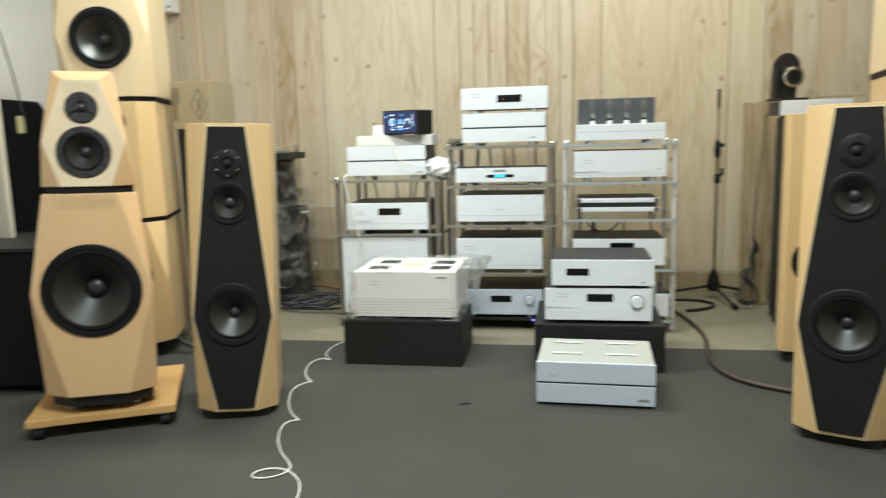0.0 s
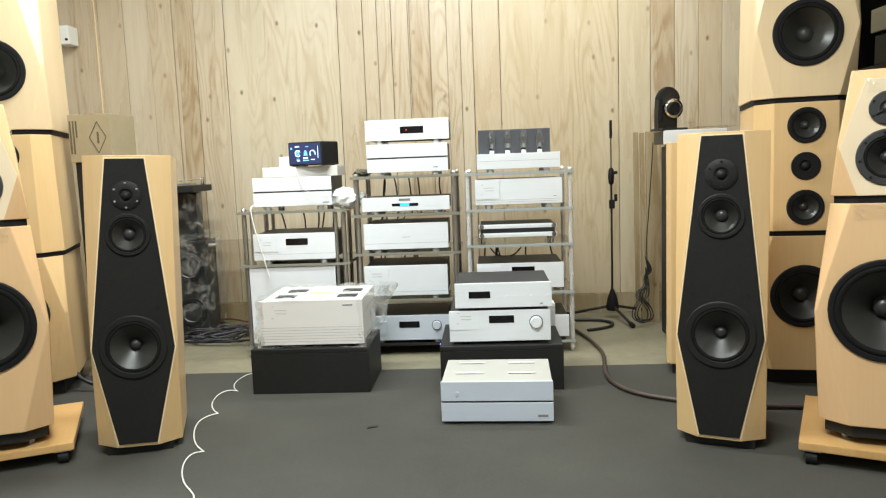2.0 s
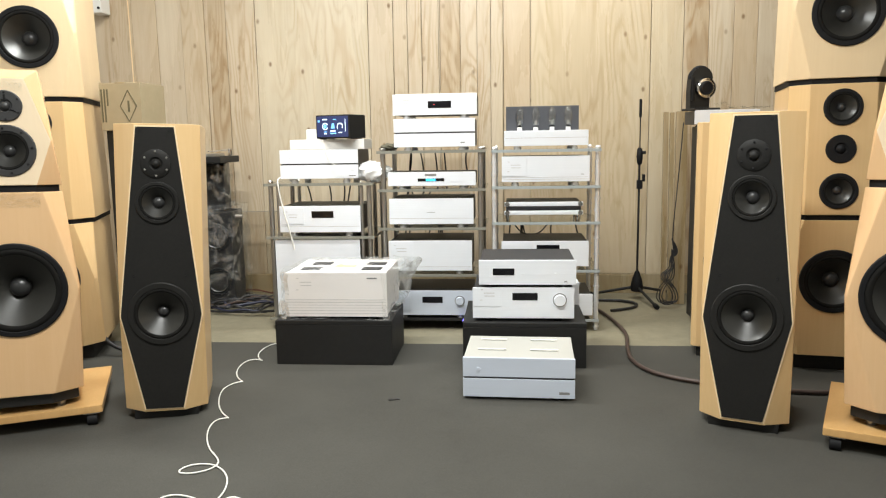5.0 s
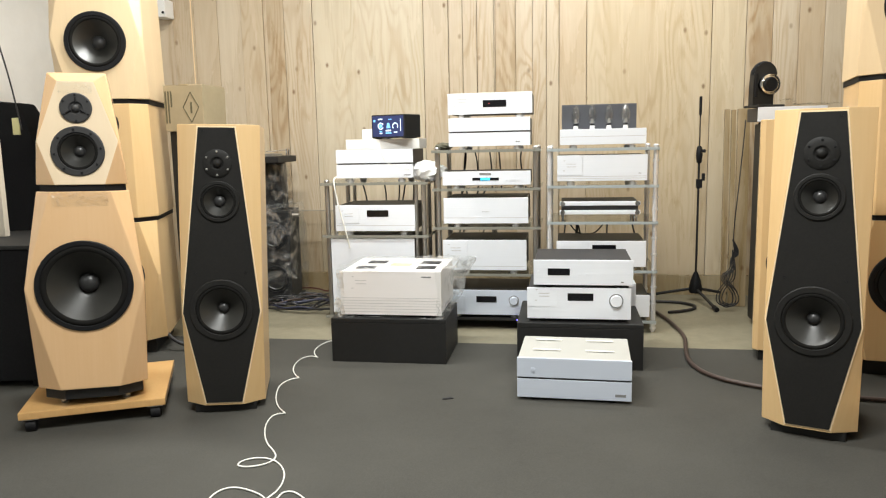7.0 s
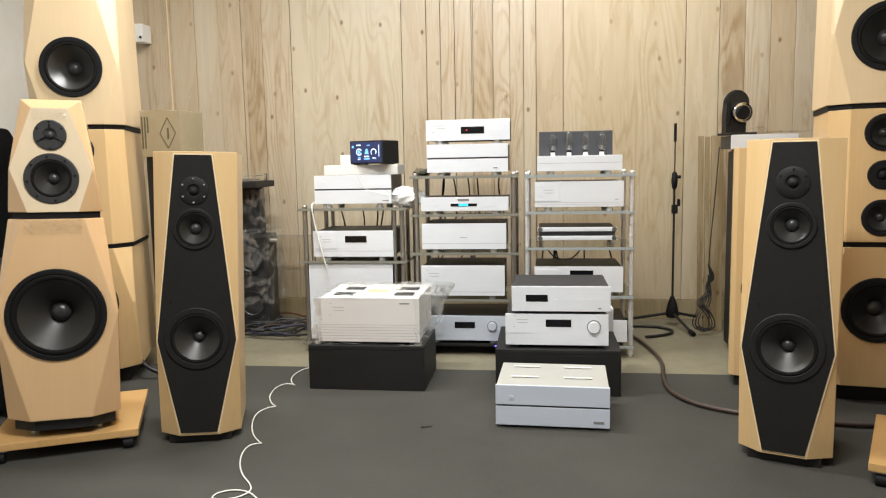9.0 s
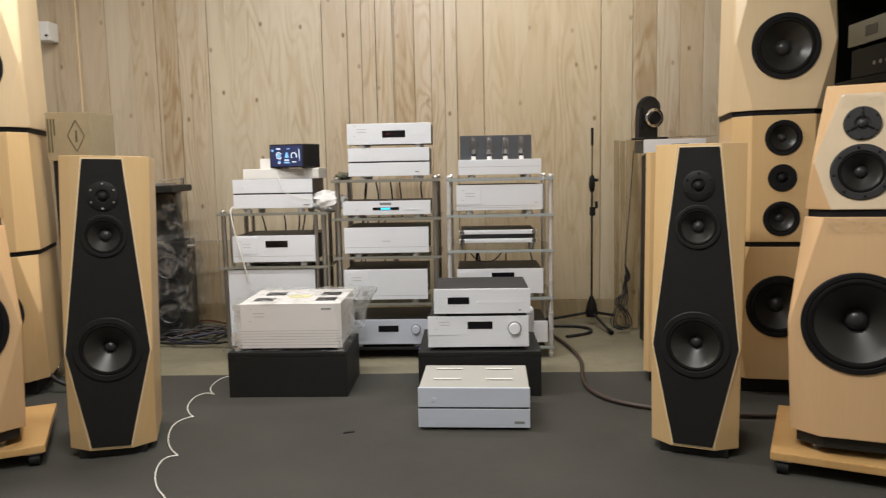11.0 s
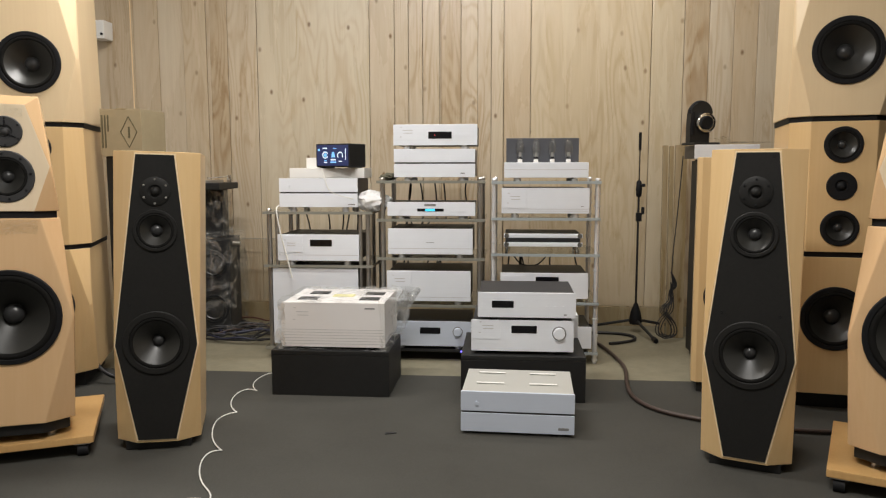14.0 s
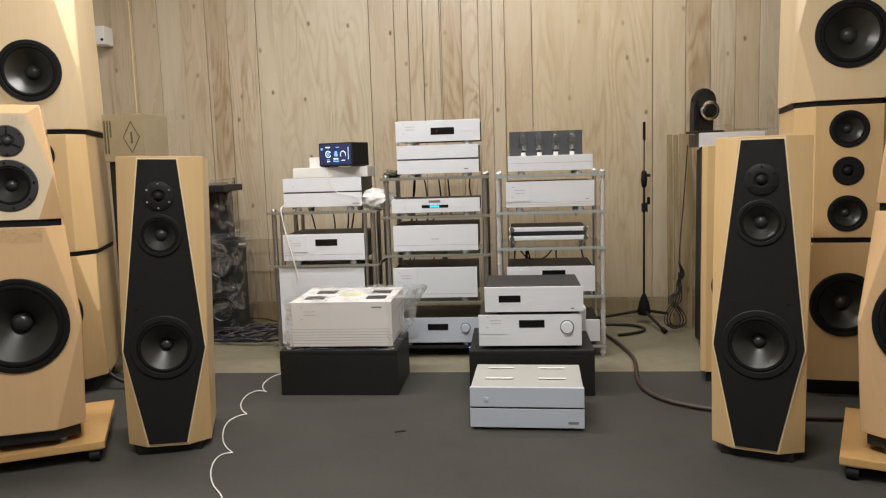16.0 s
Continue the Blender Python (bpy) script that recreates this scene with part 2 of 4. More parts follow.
CYANGLOW = glow("cyan_digits", (0.05, 0.65, 1.0), 2.2)
SCREENBACK = glow("backlit_screen", (0.02, 0.06, 0.34), 0.4)
REDGLOW = glow("red_led", (1.0, 0.05, 0.05), 4.0)
BLUELED = glow("blue_led", (0.15, 0.12, 1.0), 6.0)


def film_material(name="clear_film", shine=0.17, milky=0.0, size=16, swirl=2.5):
    """Thin clear plastic film: mostly see-through, with a glossy creased skin."""
    m = bpy.data.materials.new(name)
    m.use_nodes = True
    t = m.node_tree
    t.nodes.clear()
    out, mx = t.nodes.new("ShaderNodeOutputMaterial"), t.nodes.new("ShaderNodeMixShader")
    tr, gl = t.nodes.new("ShaderNodeBsdfTransparent"), t.nodes.new("ShaderNodeBsdfGlossy")
    tr.inputs[0].default_value = (0.96, 0.965, 0.96, 1)
    gl.inputs["Color"].default_value = (0.95, 0.95, 0.95, 1)
    gl.inputs["Roughness"].default_value = 0.18
    c = coords(t, (1, 1, 1))
    f = noise_tex(t, c, 17, 3, 0.5, 1.2)
    b = t.nodes.new("ShaderNodeBump")
    b.inputs["Strength"].default_value, b.inputs["Distance"].default_value = 0.6, 0.02
    t.links.new(f, b.inputs["Height"])
    t.links.new(b.outputs[0], gl.inputs["Normal"])
    crease = ramp(t, noise_tex(t, c, size, 4, 0.6, swirl), [(0.48, (0.03,) * 3), (0.60, (shine,) * 3), (0.68, (0.05,) * 3)])
    t.links.new(crease, mx.inputs[0])
    t.links.new(tr.outputs[0], mx.inputs[1])
    df, sk = t.nodes.new("ShaderNodeBsdfDiffuse"), t.nodes.new("ShaderNodeMixShader")
    df.inputs["Color"].default_value = (0.82, 0.82, 0.81, 1)
    sk.inputs[0].default_value = milky
    t.links.new(gl.outputs[0], sk.inputs[1])
    t.links.new(df.outputs[0], sk.inputs[2])
    t.links.new(sk.outputs[0], mx.inputs[2])
    t.links.new(mx.outputs[0], out.inputs[0])
    return m


FILM = film_material()
FILM_MID = film_material("loose_film", 0.55, 0.4, 9, 1.0)
FILM_SHINY = film_material("shiny_film", 0.40, 0.3, 11, 0.6)


def thin_glass(name, blend, tint):
    m = bpy.data.materials.new(name)
    m.use_nodes = True
    t = m.node_tree
    t.nodes.clear()
    out, mx, fr = t.nodes.new("ShaderNodeOutputMaterial"), t.nodes.new("ShaderNodeMixShader"), t.nodes.new("ShaderNodeLayerWeight")
    tr, gl = t.nodes.new("ShaderNodeBsdfTransparent"), t.nodes.new("ShaderNodeBsdfGlossy")
    tr.inputs[0].default_value = (*tint, 1)
    gl.inputs["Roughness"].default_value = 0.04
    fr.inputs[0].default_value = blend
    t.links.new(math_node(t, "MULTIPLY_ADD", fr.outputs["Facing"], 0.55, 0.03), mx.inputs[0])
    t.links.new(tr.outputs[0], mx.inputs[1])
    t.links.new(gl.outputs[0], mx.inputs[2])
    t.links.new(mx.outputs[0], out.inputs[0])
    return m


CLEAR = thin_glass("thin_clear_glass", 0.35, (0.95, 0.96, 0.955))
SMOKED = thin_glass("dusty_acrylic", 0.25, (0.93, 0.92, 0.90))
# metal front darkened in its colour for the shade under the shelf
SHADED_METAL = brushed("shaded_metal", (0.30, 0.28, 0.21), 0.42, 0.2)
WHITEWASH = pine("whitewashed_board", (0.60, 0.57, 0.50), (0.45, 0.41, 0.34), (0.48, 0.44, 0.37), 0.4)
GREYBOX = speckled("grey_blue_paint", (0.055, 0.057, 0.066), (0.075, 0.077, 0.088), 60, 0.5, 0.05)

# ---- mesh helpers ----


def link(name, bm, material, parent=None, label="", smooth=False):
    bmesh.ops.recalc_face_normals(bm, faces=bm.faces)
    me = bpy.data.meshes.new(name)
    bm.to_mesh(me)
    bm.free()
    me.materials.append(material)
    if smooth:
        me.shade_smooth()
        me.set_sharp_from_angle(angle=radians(38))
    ob = new(name, me)
    if parent:
        ob.parent = parent
    if label:
        ob["label"] = label
    return ob


def part(name, bm, material, parent, label="", smooth=False):
    return link(name, bm, material, parent, label, smooth)


def thing(name, m, label, category, group=""):
    ob = new(name)
    ob.empty_display_size = 0.05
    ob.matrix_basis = m
    return tagged(ob, label, category, group)


def box(x0, x1, y0, y1, z0, z1, bevel=0.0, bm=None, segments=2):
    own = bmesh.new()
    bmesh.ops.create_cube(own, size=1)
    for v in own.verts:
        v.co = Vector(((x0, x1)[v.co.x > 0], (y0, y1)[v.co.y > 0], (z0, z1)[v.co.z > 0]))
    if bevel:
        bmesh.ops.bevel(own, geom=own.edges[:], offset=bevel, segments=segments, affect="EDGES", profile=0.7)
    if bm is None:
        return own
    me = bpy.data.meshes.new("tmp")
    own.to_mesh(me)
    own.free()
    bm.from_mesh(me)
    bpy.data.meshes.remove(me)
    return bm


def tube(bm, a, b, r0, r1=None, n=16):
    a, b = Vector(a), Vector(b)
    q = (b - a).to_track_quat("Z", "Y").to_matrix().to_4x4()
    bmesh.ops.create_cone(bm, cap_ends=True, segments=n, radius1=r0, radius2=r0 if r1 is None else r1, depth=(b - a).length, matrix=Matrix.Translation((a + b) / 2) @ q)
    return bm


def lathe(profile, n=40, axis="y"):
    """A turned shape: profile rows of (radius, height); it looks towards -y, or stands along z."""
    bm = bmesh.new()
    rings = []
    for r, h in profile:
        if r < 1e-5:
            rings.append([bm.verts.new((0, -h, 0) if axis == "y" else (0, 0, h))])
        else:
            row = []
            for i in range(n):
                a = 2 * math.pi * i / n
                row.append(bm.verts.new((r * math.cos(a), -h, r * math.sin(a)) if axis == "y" else (r * math.cos(a), r * math.sin(a), h)))
            rings.append(row)
    for p, q in zip(rings, rings[1:]):
        for i in range(n):
            j = (i + 1) % n
            vs = [p[i % len(p)], p[j % len(p)], q[j % len(q)], q[i % len(q)]]
            uniq = []
            for v in vs:
                if v not in uniq:
                    uniq.append(v)
            if len(uniq) > 2:
                bm.faces.new(uniq)
    return bm


def shift(bm, x, y, z):
    bmesh.ops.translate(bm, verts=bm.verts, vec=(x, y, z))
    return bm


def hull(points, bevel=0.003):
    bm = bmesh.new()
    for p in points:
        bm.verts.new(p)
    bmesh.ops.convex_hull(bm, input=bm.verts[:])
    bmesh.ops.dissolve_limit(bm, angle_limit=radians(1.5), verts=bm.verts[:], edges=bm.edges[:])
    if bevel:
        bmesh.ops.bevel(bm, geom=[e for e in bm.edges if e.calc_face_angle(0) > radians(5)], offset=bevel, segments=2, affect="EDGES", profile=0.6)
    return bm


def prism(outline, y0, y1):
    """A flat plate cut to outline (x, z), from y0 to y1."""
    bm = bmesh.new()
    f = bm.faces.new([bm.verts.new((x, y0, z)) for x, z in outline])
    ext = bmesh.ops.extrude_face_region(bm, geom=[f])
    bmesh.ops.translate(bm, verts=[v for v in ext["geom"] if isinstance(v, bmesh.types.BMVert)], vec=(0, y1 - y0, 0))
    return bm


def cable(name, points, r, material, parent=None, cyclic=False):
    cu = bpy.data.curves.new(name, "CURVE")
    cu.dimensions, cu.bevel_depth, cu.bevel_resolution, cu.resolution_u = "3D", r, 2, 6
    s = cu.splines.new("NURBS")
    s.points.add(len(points) - 1)
    for p, co in zip(s.points, points):
        p.co = (*co, 1)
    s.order_u, s.use_endpoint_u, s.use_cyclic_u = 3, not cyclic, cyclic
    cu.materials.append(material)
    ob = new(name, cu)
    if parent:
        ob.parent = parent
    return ob


# ---- setting ----
WALL_Y, FRONT_Y = 4.90, -4.0
X0, X1, CEIL = -3.25, 2.75, 3.0
link("floor", box(X0 - 0.2, X1 + 0.2, FRONT_Y - 0.2, WALL_Y + 0.2, -0.15, 0.0), FLOORM)
tagged(bpy.data.objects["floor"], "bare beige-green concrete floor beside the carpet", "floor", "", "structure")
carpet = link("carpet", box(X0, X1, FRONT_Y, 3.606, 0.0, 0.006, 0.002), CARPET)
tagged(carpet, "dark grey low-pile carpet lying on bare floor", "carpet", "", "structure")
tagged(link("ceiling", box(X0 - 0.2, X1 + 0.2, FRONT_Y - 0.2, WALL_Y + 0.2, CEIL, CEIL + 0.15), CEILM), "plain white painted ceiling", "ceiling", "", "structure")
tagged(link("wall_west", box(X0 - 0.2, X0, FRONT_Y, WALL_Y, 0, CEIL), PLASTER), "plain white plastered side wall", "wall", "", "structure")
tagged(link("wall_east", box(X1, X1 + 0.2, FRONT_Y, WALL_Y, 0, CEIL), PLASTER), "plain white plastered side wall", "wall", "", "structure")
tagged(link("wall_south", box(X0 - 0.2, X1 + 0.2, FRONT_Y - 0.2, FRONT_Y, 0, CEIL), PLASTER), "plain white plastered wall", "wall", "", "structure")
wall = tagged(link("wall_north", box(X0 - 0.2, X1 + 0.2, WALL_Y + 0.022, WALL_Y + 0.2, 0, CEIL), OLDWOOD), "back wall clad in upright pale pine boards", "wall", "", "structure")
JOINTS = [X0, -3.03, -2.84, -2.655, -2.498, -2.330, -2.160, -2.004, -1.978, -1.856, -1.657, -0.906, -0.742, -0.649, -0.556, -0.446, -0.438, -0.306, -0.198, -0.112, -0.031, 0.141, 0.896, 1.098, 1.25, 1.40, 1.545, 1.68, 1.85, 2.02, 2.2, 2.36, 2.55, X1]
SUNK = {-2.004: 0.012, -0.742: 0.007, -0.446: 0.004, -0.438: 0.013, -0.112: 0.004, -2.330: 0.003}
STRONG = (-1.657, -0.742, -0.031, 0.896, -0.906, -0.556)
DARK = (-1.978, -0.438, 1.098)
rb = random.Random(4)
for a, b in zip(JOINTS, JOINTS[1:]):
    proud = -SUNK[a] if a in SUNK else rb.choice((0.0, 0.001, 0.002, 0.004))
    gap = 0.0016 if a in STRONG or b in STRONG else 0.0005
    lean = rb.uniform(-0.0012, 0.0012)
    bm = box(a + gap, b - gap, -0.022 - proud, 0.0, 0.127, CEIL - 0.004, 0.006, None, 2)
    for v in bm.verts:
        v.co.x += lean * (v.co.z - 1.7) - (a + b) / 2
    ob = part("board", bm, PINE_DARK if a in DARK else PINE_FLAME if a in (0.141, 0.896) else PINE_SHEET if b - a > 0.5 else PINE, wall)
    ob.location = ((a + b) / 2, WALL_Y + 0.022, 0)
skirt = link("baseboard", box(X0, X1, WALL_Y - 0.012, WALL_Y + 0.02, 0.0, 0.126, 0.003), OLDWOOD)
tagged(skirt, "low worn wooden skirting along the boarded wall", "skirting", "", "structure")

# added pale strip that imitates light catching the board's edge
part("batten", box(-2.517, -2.511, WALL_Y - 0.012, WALL_Y + 0.004, 1.30, CEIL - 0.01, 0.001), TRIM, wall, "thin pale strip standing in for a lit joint edge")

# ---- loudspeakers ----


def driver(parent, name, x, z, y, r, flange=0.0, depth=None, bolts=0, bolt_mat=None, cap=0.3, flange_mat=None, inset=0.0):
    """A round driver in a baffle: flange ring, rolled surround, hollow cone and dust cap."""
    depth = depth or r * 0.55
    fl = r + flange
    ring = part(name, shift(lathe([(fl, -0.004), (fl, 0.004), (fl - 0.003, 0.0065), (r + 0.002, 0.0065), (r, 0.004), (r, -0.004)]), x, y, z), flange_mat or FLANGE, parent, "", True)
    s = r * 0.86
    part("surround", shift(lathe([(r, 0.003)] + [(r + (s - r) * i / 8, 0.003 + 0.014 * r * 2 * math.sin(math.pi * i / 8)) for i in range(1, 9)] + [(s - 0.002, -0.003)]), x, y, z), SURROUND, ring, "", True)
    rc = r * cap
    prof = [(s + (rc * 0.9 - s) * i / 10, 0.002 - depth * (1 - (1 - i / 10) ** 1.08)) for i in range(11)]
    part("cone", shift(lathe(prof), x, y, z), CONE, ring, "", True)
    dome = [(rc * math.cos(a), -depth * 0.93 + rc * 0.85 * math.sin(a)) for a in [i * math.pi / 16 for i in range(9)]]
    part("dust_cap", shift(lathe(dome, 28), x, y, z), CAP, ring, "", True)
    for i in range(bolts):
        a = 2 * math.pi * (i + 0.5) / bolts + math.pi / 6
        rr = (r + fl) / 2 if flange > 0.004 else fl
        part("bolt", shift(lathe([(0.0042, 0.0), (0.0042, 0.009), (0.0, 0.0098)], 8), x + rr * math.cos(a), y, z + rr * math.sin(a)), bolt_mat or STEEL, ring)
    return ring


def recess(ob, holes):
    """Cut round wells for the drivers into a cabinet: rows of x, z, radius, y front, depth."""
    for x, z, r, y, d in holes:
        cm = bpy.data.meshes.new("well")
        bm = bmesh.new()
        tube(bm, (x, y - 0.05, z), (x, y + d, z), r, None, 40)
        bm.to_mesh(cm)
        bm.free()
        c = bpy.data.objects.new("well", cm)
        scene.collection.objects.link(c)
        c.matrix_world = ob.matrix_world
        md = ob.modifiers.new("well", "BOOLEAN")
        md.operation, md.object, md.solver = "DIFFERENCE", c, "EXACT"
        dg = bpy.context.evaluated_depsgraph_get()
        me = bpy.data.meshes.new_from_object(ob.evaluated_get(dg))
        ob.modifiers.clear()
        ob.data = me
        bpy.data.objects.remove(c)


def slim_tower(m, label):
    sp = thing("floor_speaker", Matrix(), label, "loudspeaker", "slim towers")
    zb, zk, zt = 0.040, 0.402, 1.098
    pts = [(s * x, y, z) for s in (-1, 1) for x, y, z in ((0.0715, 0, zb), (0.146, 0.006, zk), (0.0705, 0, zt), (0.147, 0.056, zb), (0.149, 0.052, zt), (0.149, 0.014, zk), (0.135, 0.36, zb), (0.135, 0.36, zt))]
    cab = part("cabinet", hull(pts, 0.0022), MAPLE, sp, "faceted pale maple cabinet")
    o = 0.006
    outline = [(-0.0715 + o, zb + 0.012), (0.0715 - o, zb + 0.012), (0.146 - o, zk), (0.0705 - o, zt - 0.012), (-0.0705 + o, zt - 0.012), (-0.146 + o, zk)]
    rim = [(x * 1.0 + math.copysign(0.0045, x), z + (0.005 if z > 1 else -0.005 if z < 0.2 else 0)) for x, z in outline]
    trim = part("trim", prism(rim, -0.0015, 0.012), TRIM, sp, "pale bevelled edge round the baffle")
    baf = part("baffle", prism(outline, -0.005, 0.0105), BLACKP, sp, "matt black front panel")
    holes = [(0, 0.410, 0.094, 0, 0.10), (0, 0.816, 0.063, 0, 0.075)]
    for ob in (cab, trim, baf):
        recess(ob, holes)
    driver(sp, "woofer", 0, 0.410, -0.005, 0.094, 0.022, 0.056, 0, None, 0.22, BLACKP)
    driver(sp, "midrange_driver", 0, 0.816, -0.005, 0.062, 0.014, 0.034, 0, None, 0.34, BLACKP)
    tw = part("tweeter", shift(lathe([(0.052, 0), (0.052, 0.003), (0.05, 0.0045), (0.024, 0.0045), (0.021, 0.001), (0.017, 0.0), (0.016, 0.004), (0.012, 0.010), (0.006, 0.0135), (0, 0.0145)]), 0, -0.005, 0.956), BLACKP, sp, "", True)
    for i in range(6):
        a = math.pi / 2 + i * math.pi / 3
        part("bolt", shift(lathe([(0.004, 0.0), (0.004, 0.007), (0, 0.008)], 8), 0.043 * math.cos(a), -0.005, 0.956 + 0.043 * math.sin(a)), STEEL, tw, "bright bolt head")
    for x, z in ((-0.05, 1.072), (0.05, 1.072), (-0.09, 0.55), (0.09, 0.55)):
        part("grille_socket", shift(lathe([(0.005, 0), (0.005, 0.002), (0.003, 0.002), (0.003, -0.001), (0, -0.001)], 12), x, -0.005, z), RUBBER, sp)
    part("plinth", box(-0.115, 0.115, 0.03, 0.33, 0.004, zb + 0.001, 0.006), BLACKBOX, sp, "recessed black plinth")
    sp.matrix_basis = m
    return sp


LEAN = -1.2
tower_a = slim_tower(pose(-1.274, 2.545, 0.0, LEAN, 1.7, 17), "slim maple floor speaker with faceted sides and black front, on carpet")
tower_b = copy_thing(tower_a, pose(0.804, 2.53, 0.0, LEAN, 0, -21.5))
for o in tower_b.children_recursive:
    if o.name.startswith("bolt"):
        o.material_slots[0].link = "OBJECT"
        o.material_slots[0].material = RUBBER
        o["label"] = "dull black bolt head"


def wooden_speaker(m, label):
    sp = thing("wooden_speaker", Matrix(), label, "loudspeaker")
    cab = part("cabinet", hull([(q * x, y, z) for q in (-1, 1) for z in (0.05, 1.075) for x, y in ((0.125, 0), (0.145, 0.02), (0.14, 0.28))], 0.003), MAPLE, sp, "plain pale maple cabinet")
    recess(cab, [(0, 0.45, 0.088, 0, 0.08), (0, 0.80, 0.06, 0, 0.06)])
    driver(sp, "woofer", 0, 0.45, -0.002, 0.086, 0.018, 0.055, 0, None, 0.28, RUBBER)
    driver(sp, "midrange_driver", 0.02, 0.80, -0.002, 0.056, 0.012, 0.035, 0, None, 0.3, RUBBER)
    part("plinth", box(-0.12, 0.12, 0.02, 0.26, 0.0, 0.051, 0.004), BLACKBOX, sp, "recessed black plinth")
    sp.matrix_basis = m
    return sp


wooden_speaker(pose(0.985, 3.40, 0.006, 0, 0, -12), "plain maple floor speaker half hidden behind a slim one")


def big_speaker(m, label):
    sp = thing("studio_speaker", Matrix(), label, "loudspeaker", "large two-piece speakers")
    zb, zk, zt = 0.062, 0.415, 0.738
    pts = [(s * x, y, z) for s in (-1, 1) for x, y, z in ((0.094, 0, zb), (0.186, 0.010, zk), (0.095, 0.03, zt), (0.176, 0.058, zb), (0.190, 0.020, zk), (0.146, 0.078, zt), (0.115, 0.43, zb), (0.085, 0.43, zt), (0.125, 0.43, zk))]
    low = part("bass_cabinet", hull(pts, 0.004), MAPLE_PINK, sp, "lacquered maple bass cabinet with faceted corners")
    hz0, hzk, hzt = 0.760, 0.905, 1.135
    pts = [(s * x, y, z) for s in (-1, 1) for x, y, z in ((0.078, 0.035, hz0), (0.126, 0.044, hzk), (0.056, 0.060, hzt - 0.03), (0.146, 0.080, hz0), (0.131, 0.056, hzk), (0.092, 0.088, hzt), (0.085, 0.40, hz0), (0.055, 0.38, hzt))]
    head = part("head_cabinet", hull(pts, 0.003), MAPLE_PINK, sp, "maple head cabinet, its front facet coloured paler as if lit")
    part("gap_strip", hull([(s2 * x, y, z) for s2 in (-1, 1) for z in (zt - 0.004, hz0 + 0.004) for x, y in ((0.075, 0.042), (0.136, 0.086), (0.08, 0.39))], 0), RUBBER, sp, "black gap between cabinets")
    recess(low, [(0, 0.419, 0.140, 0.010, 0.17)])
    recess(head, [(0, 0.872, 0.063, 0.044, 0.09)])
    # faces turned to the front get the lit maple tone
    head.data.materials.append(MAPLE_LIT)
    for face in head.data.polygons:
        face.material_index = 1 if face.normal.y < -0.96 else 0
    driver(sp, "woofer", 0, 0.419, 0.005, 0.138, 0.017, 0.086, 0, None, 0.24, RUBBER)
    driver(sp, "midrange_driver", 0, 0.872, 0.038, 0.062, 0.0215, 0.036, 8, RUBBER, 0.3, FLANGE)
    tw = part("tweeter", shift(lathe([(0.050, -0.004), (0.050, 0.004), (0.047, 0.0065), (0.022, 0.0065), (0.019, 0.002), (0.015, 0.001), (0.014, 0.005), (0.010, 0.011), (0, 0.0155)]), 0, 0.049, 1.016), FLANGE, sp, "", True)
    for i in range(3):
        a = math.pi / 2 + i * 2 * math.pi / 3
        part("guard_arm", tube(bmesh.new(), (0.016 * math.cos(a), 0.041, 1.016 + 0.016 * math.sin(a)), (0.036 * math.cos(a), 0.041, 1.016 + 0.036 * math.sin(a)), 0.003, None, 8), RUBBER, tw)
    for i in range(6):
        a = math.pi / 6 + i * math.pi / 3
        part("bolt", shift(lathe([(0.0036, 0.0), (0.0036, 0.008), (0, 0.009)], 8), 0.043 * math.cos(a), 0.049, 1.016 + 0.043 * math.sin(a)), RUBBER, tw)
    part("plinth", hull([(s2 * x, y, z) for s2 in (-1, 1) for z in (0.024, zb + 0.001) for x, y in ((0.085, 0.014), (0.158, 0.066), (0.105, 0.40))], 0.003), BLACKBOX, sp, "recessed black plinth")
    for x in (-0.10, 0.10):
        for y in (0.075, 0.37):
            part("foot", tube(bmesh.new(), (x, y, 0.0), (x, y, 0.026), 0.013, 0.016, 14), STEEL, sp, "small metal foot")
    # plastic film left on the lower edge of the head and the top of the bass cabinet
    rr = random.Random(9)
    for z0, z1, yy, half in ((zt - 0.050, zt - 0.002, 0.022, 0.088), (hzt - 0.072, hzt - 0.03, 0.050, 0.052)):
        bm = bmesh.new()
        bmesh.ops.create_grid(bm, x_segments=26, y_segments=8, size=1)
        for v in bm.verts:
            u, w2 = v.co.x, v.co.y
            v.co = Vector((u * half, yy + rr.uniform(-0.004, 0.0), z0 + (z1 - z0) * (w2 + 1) / 2))
        part("protective_film", bm, FILM, sp, "creased clear protective film", True)
    sp.matrix_basis = m
    return sp


def trolley(m, label):
    tr = thing("trolley", m, label, "trolley", "speaker trolleys")
    part("board", box(-0.25, 0.25, -0.26, 0.26, 0.048, 0.075, 0.004), PLY, tr, "varnished plywood board")
    for x in (-0.212, 0.212):
        for y in (-0.228, 0.228):
            c = part("caster", box(x - 0.014, x + 0.014, y - 0.018, y + 0.012, 0.022, 0.0455, 0.003), STEEL, tr, "chromed swivel caster fork")
            part("wheel", tube(bmesh.new(), (x - 0.017, y - 0.012, 0.0205), (x + 0.017, y - 0.012, 0.0205), 0.0205, None, 24), RUBBER, c, "black rubber wheel")
            part("plate", box(x - 0.028, x + 0.028, y - 0.028, y + 0.028, 0.0445, 0.0485), STEEL, c)
    return tr


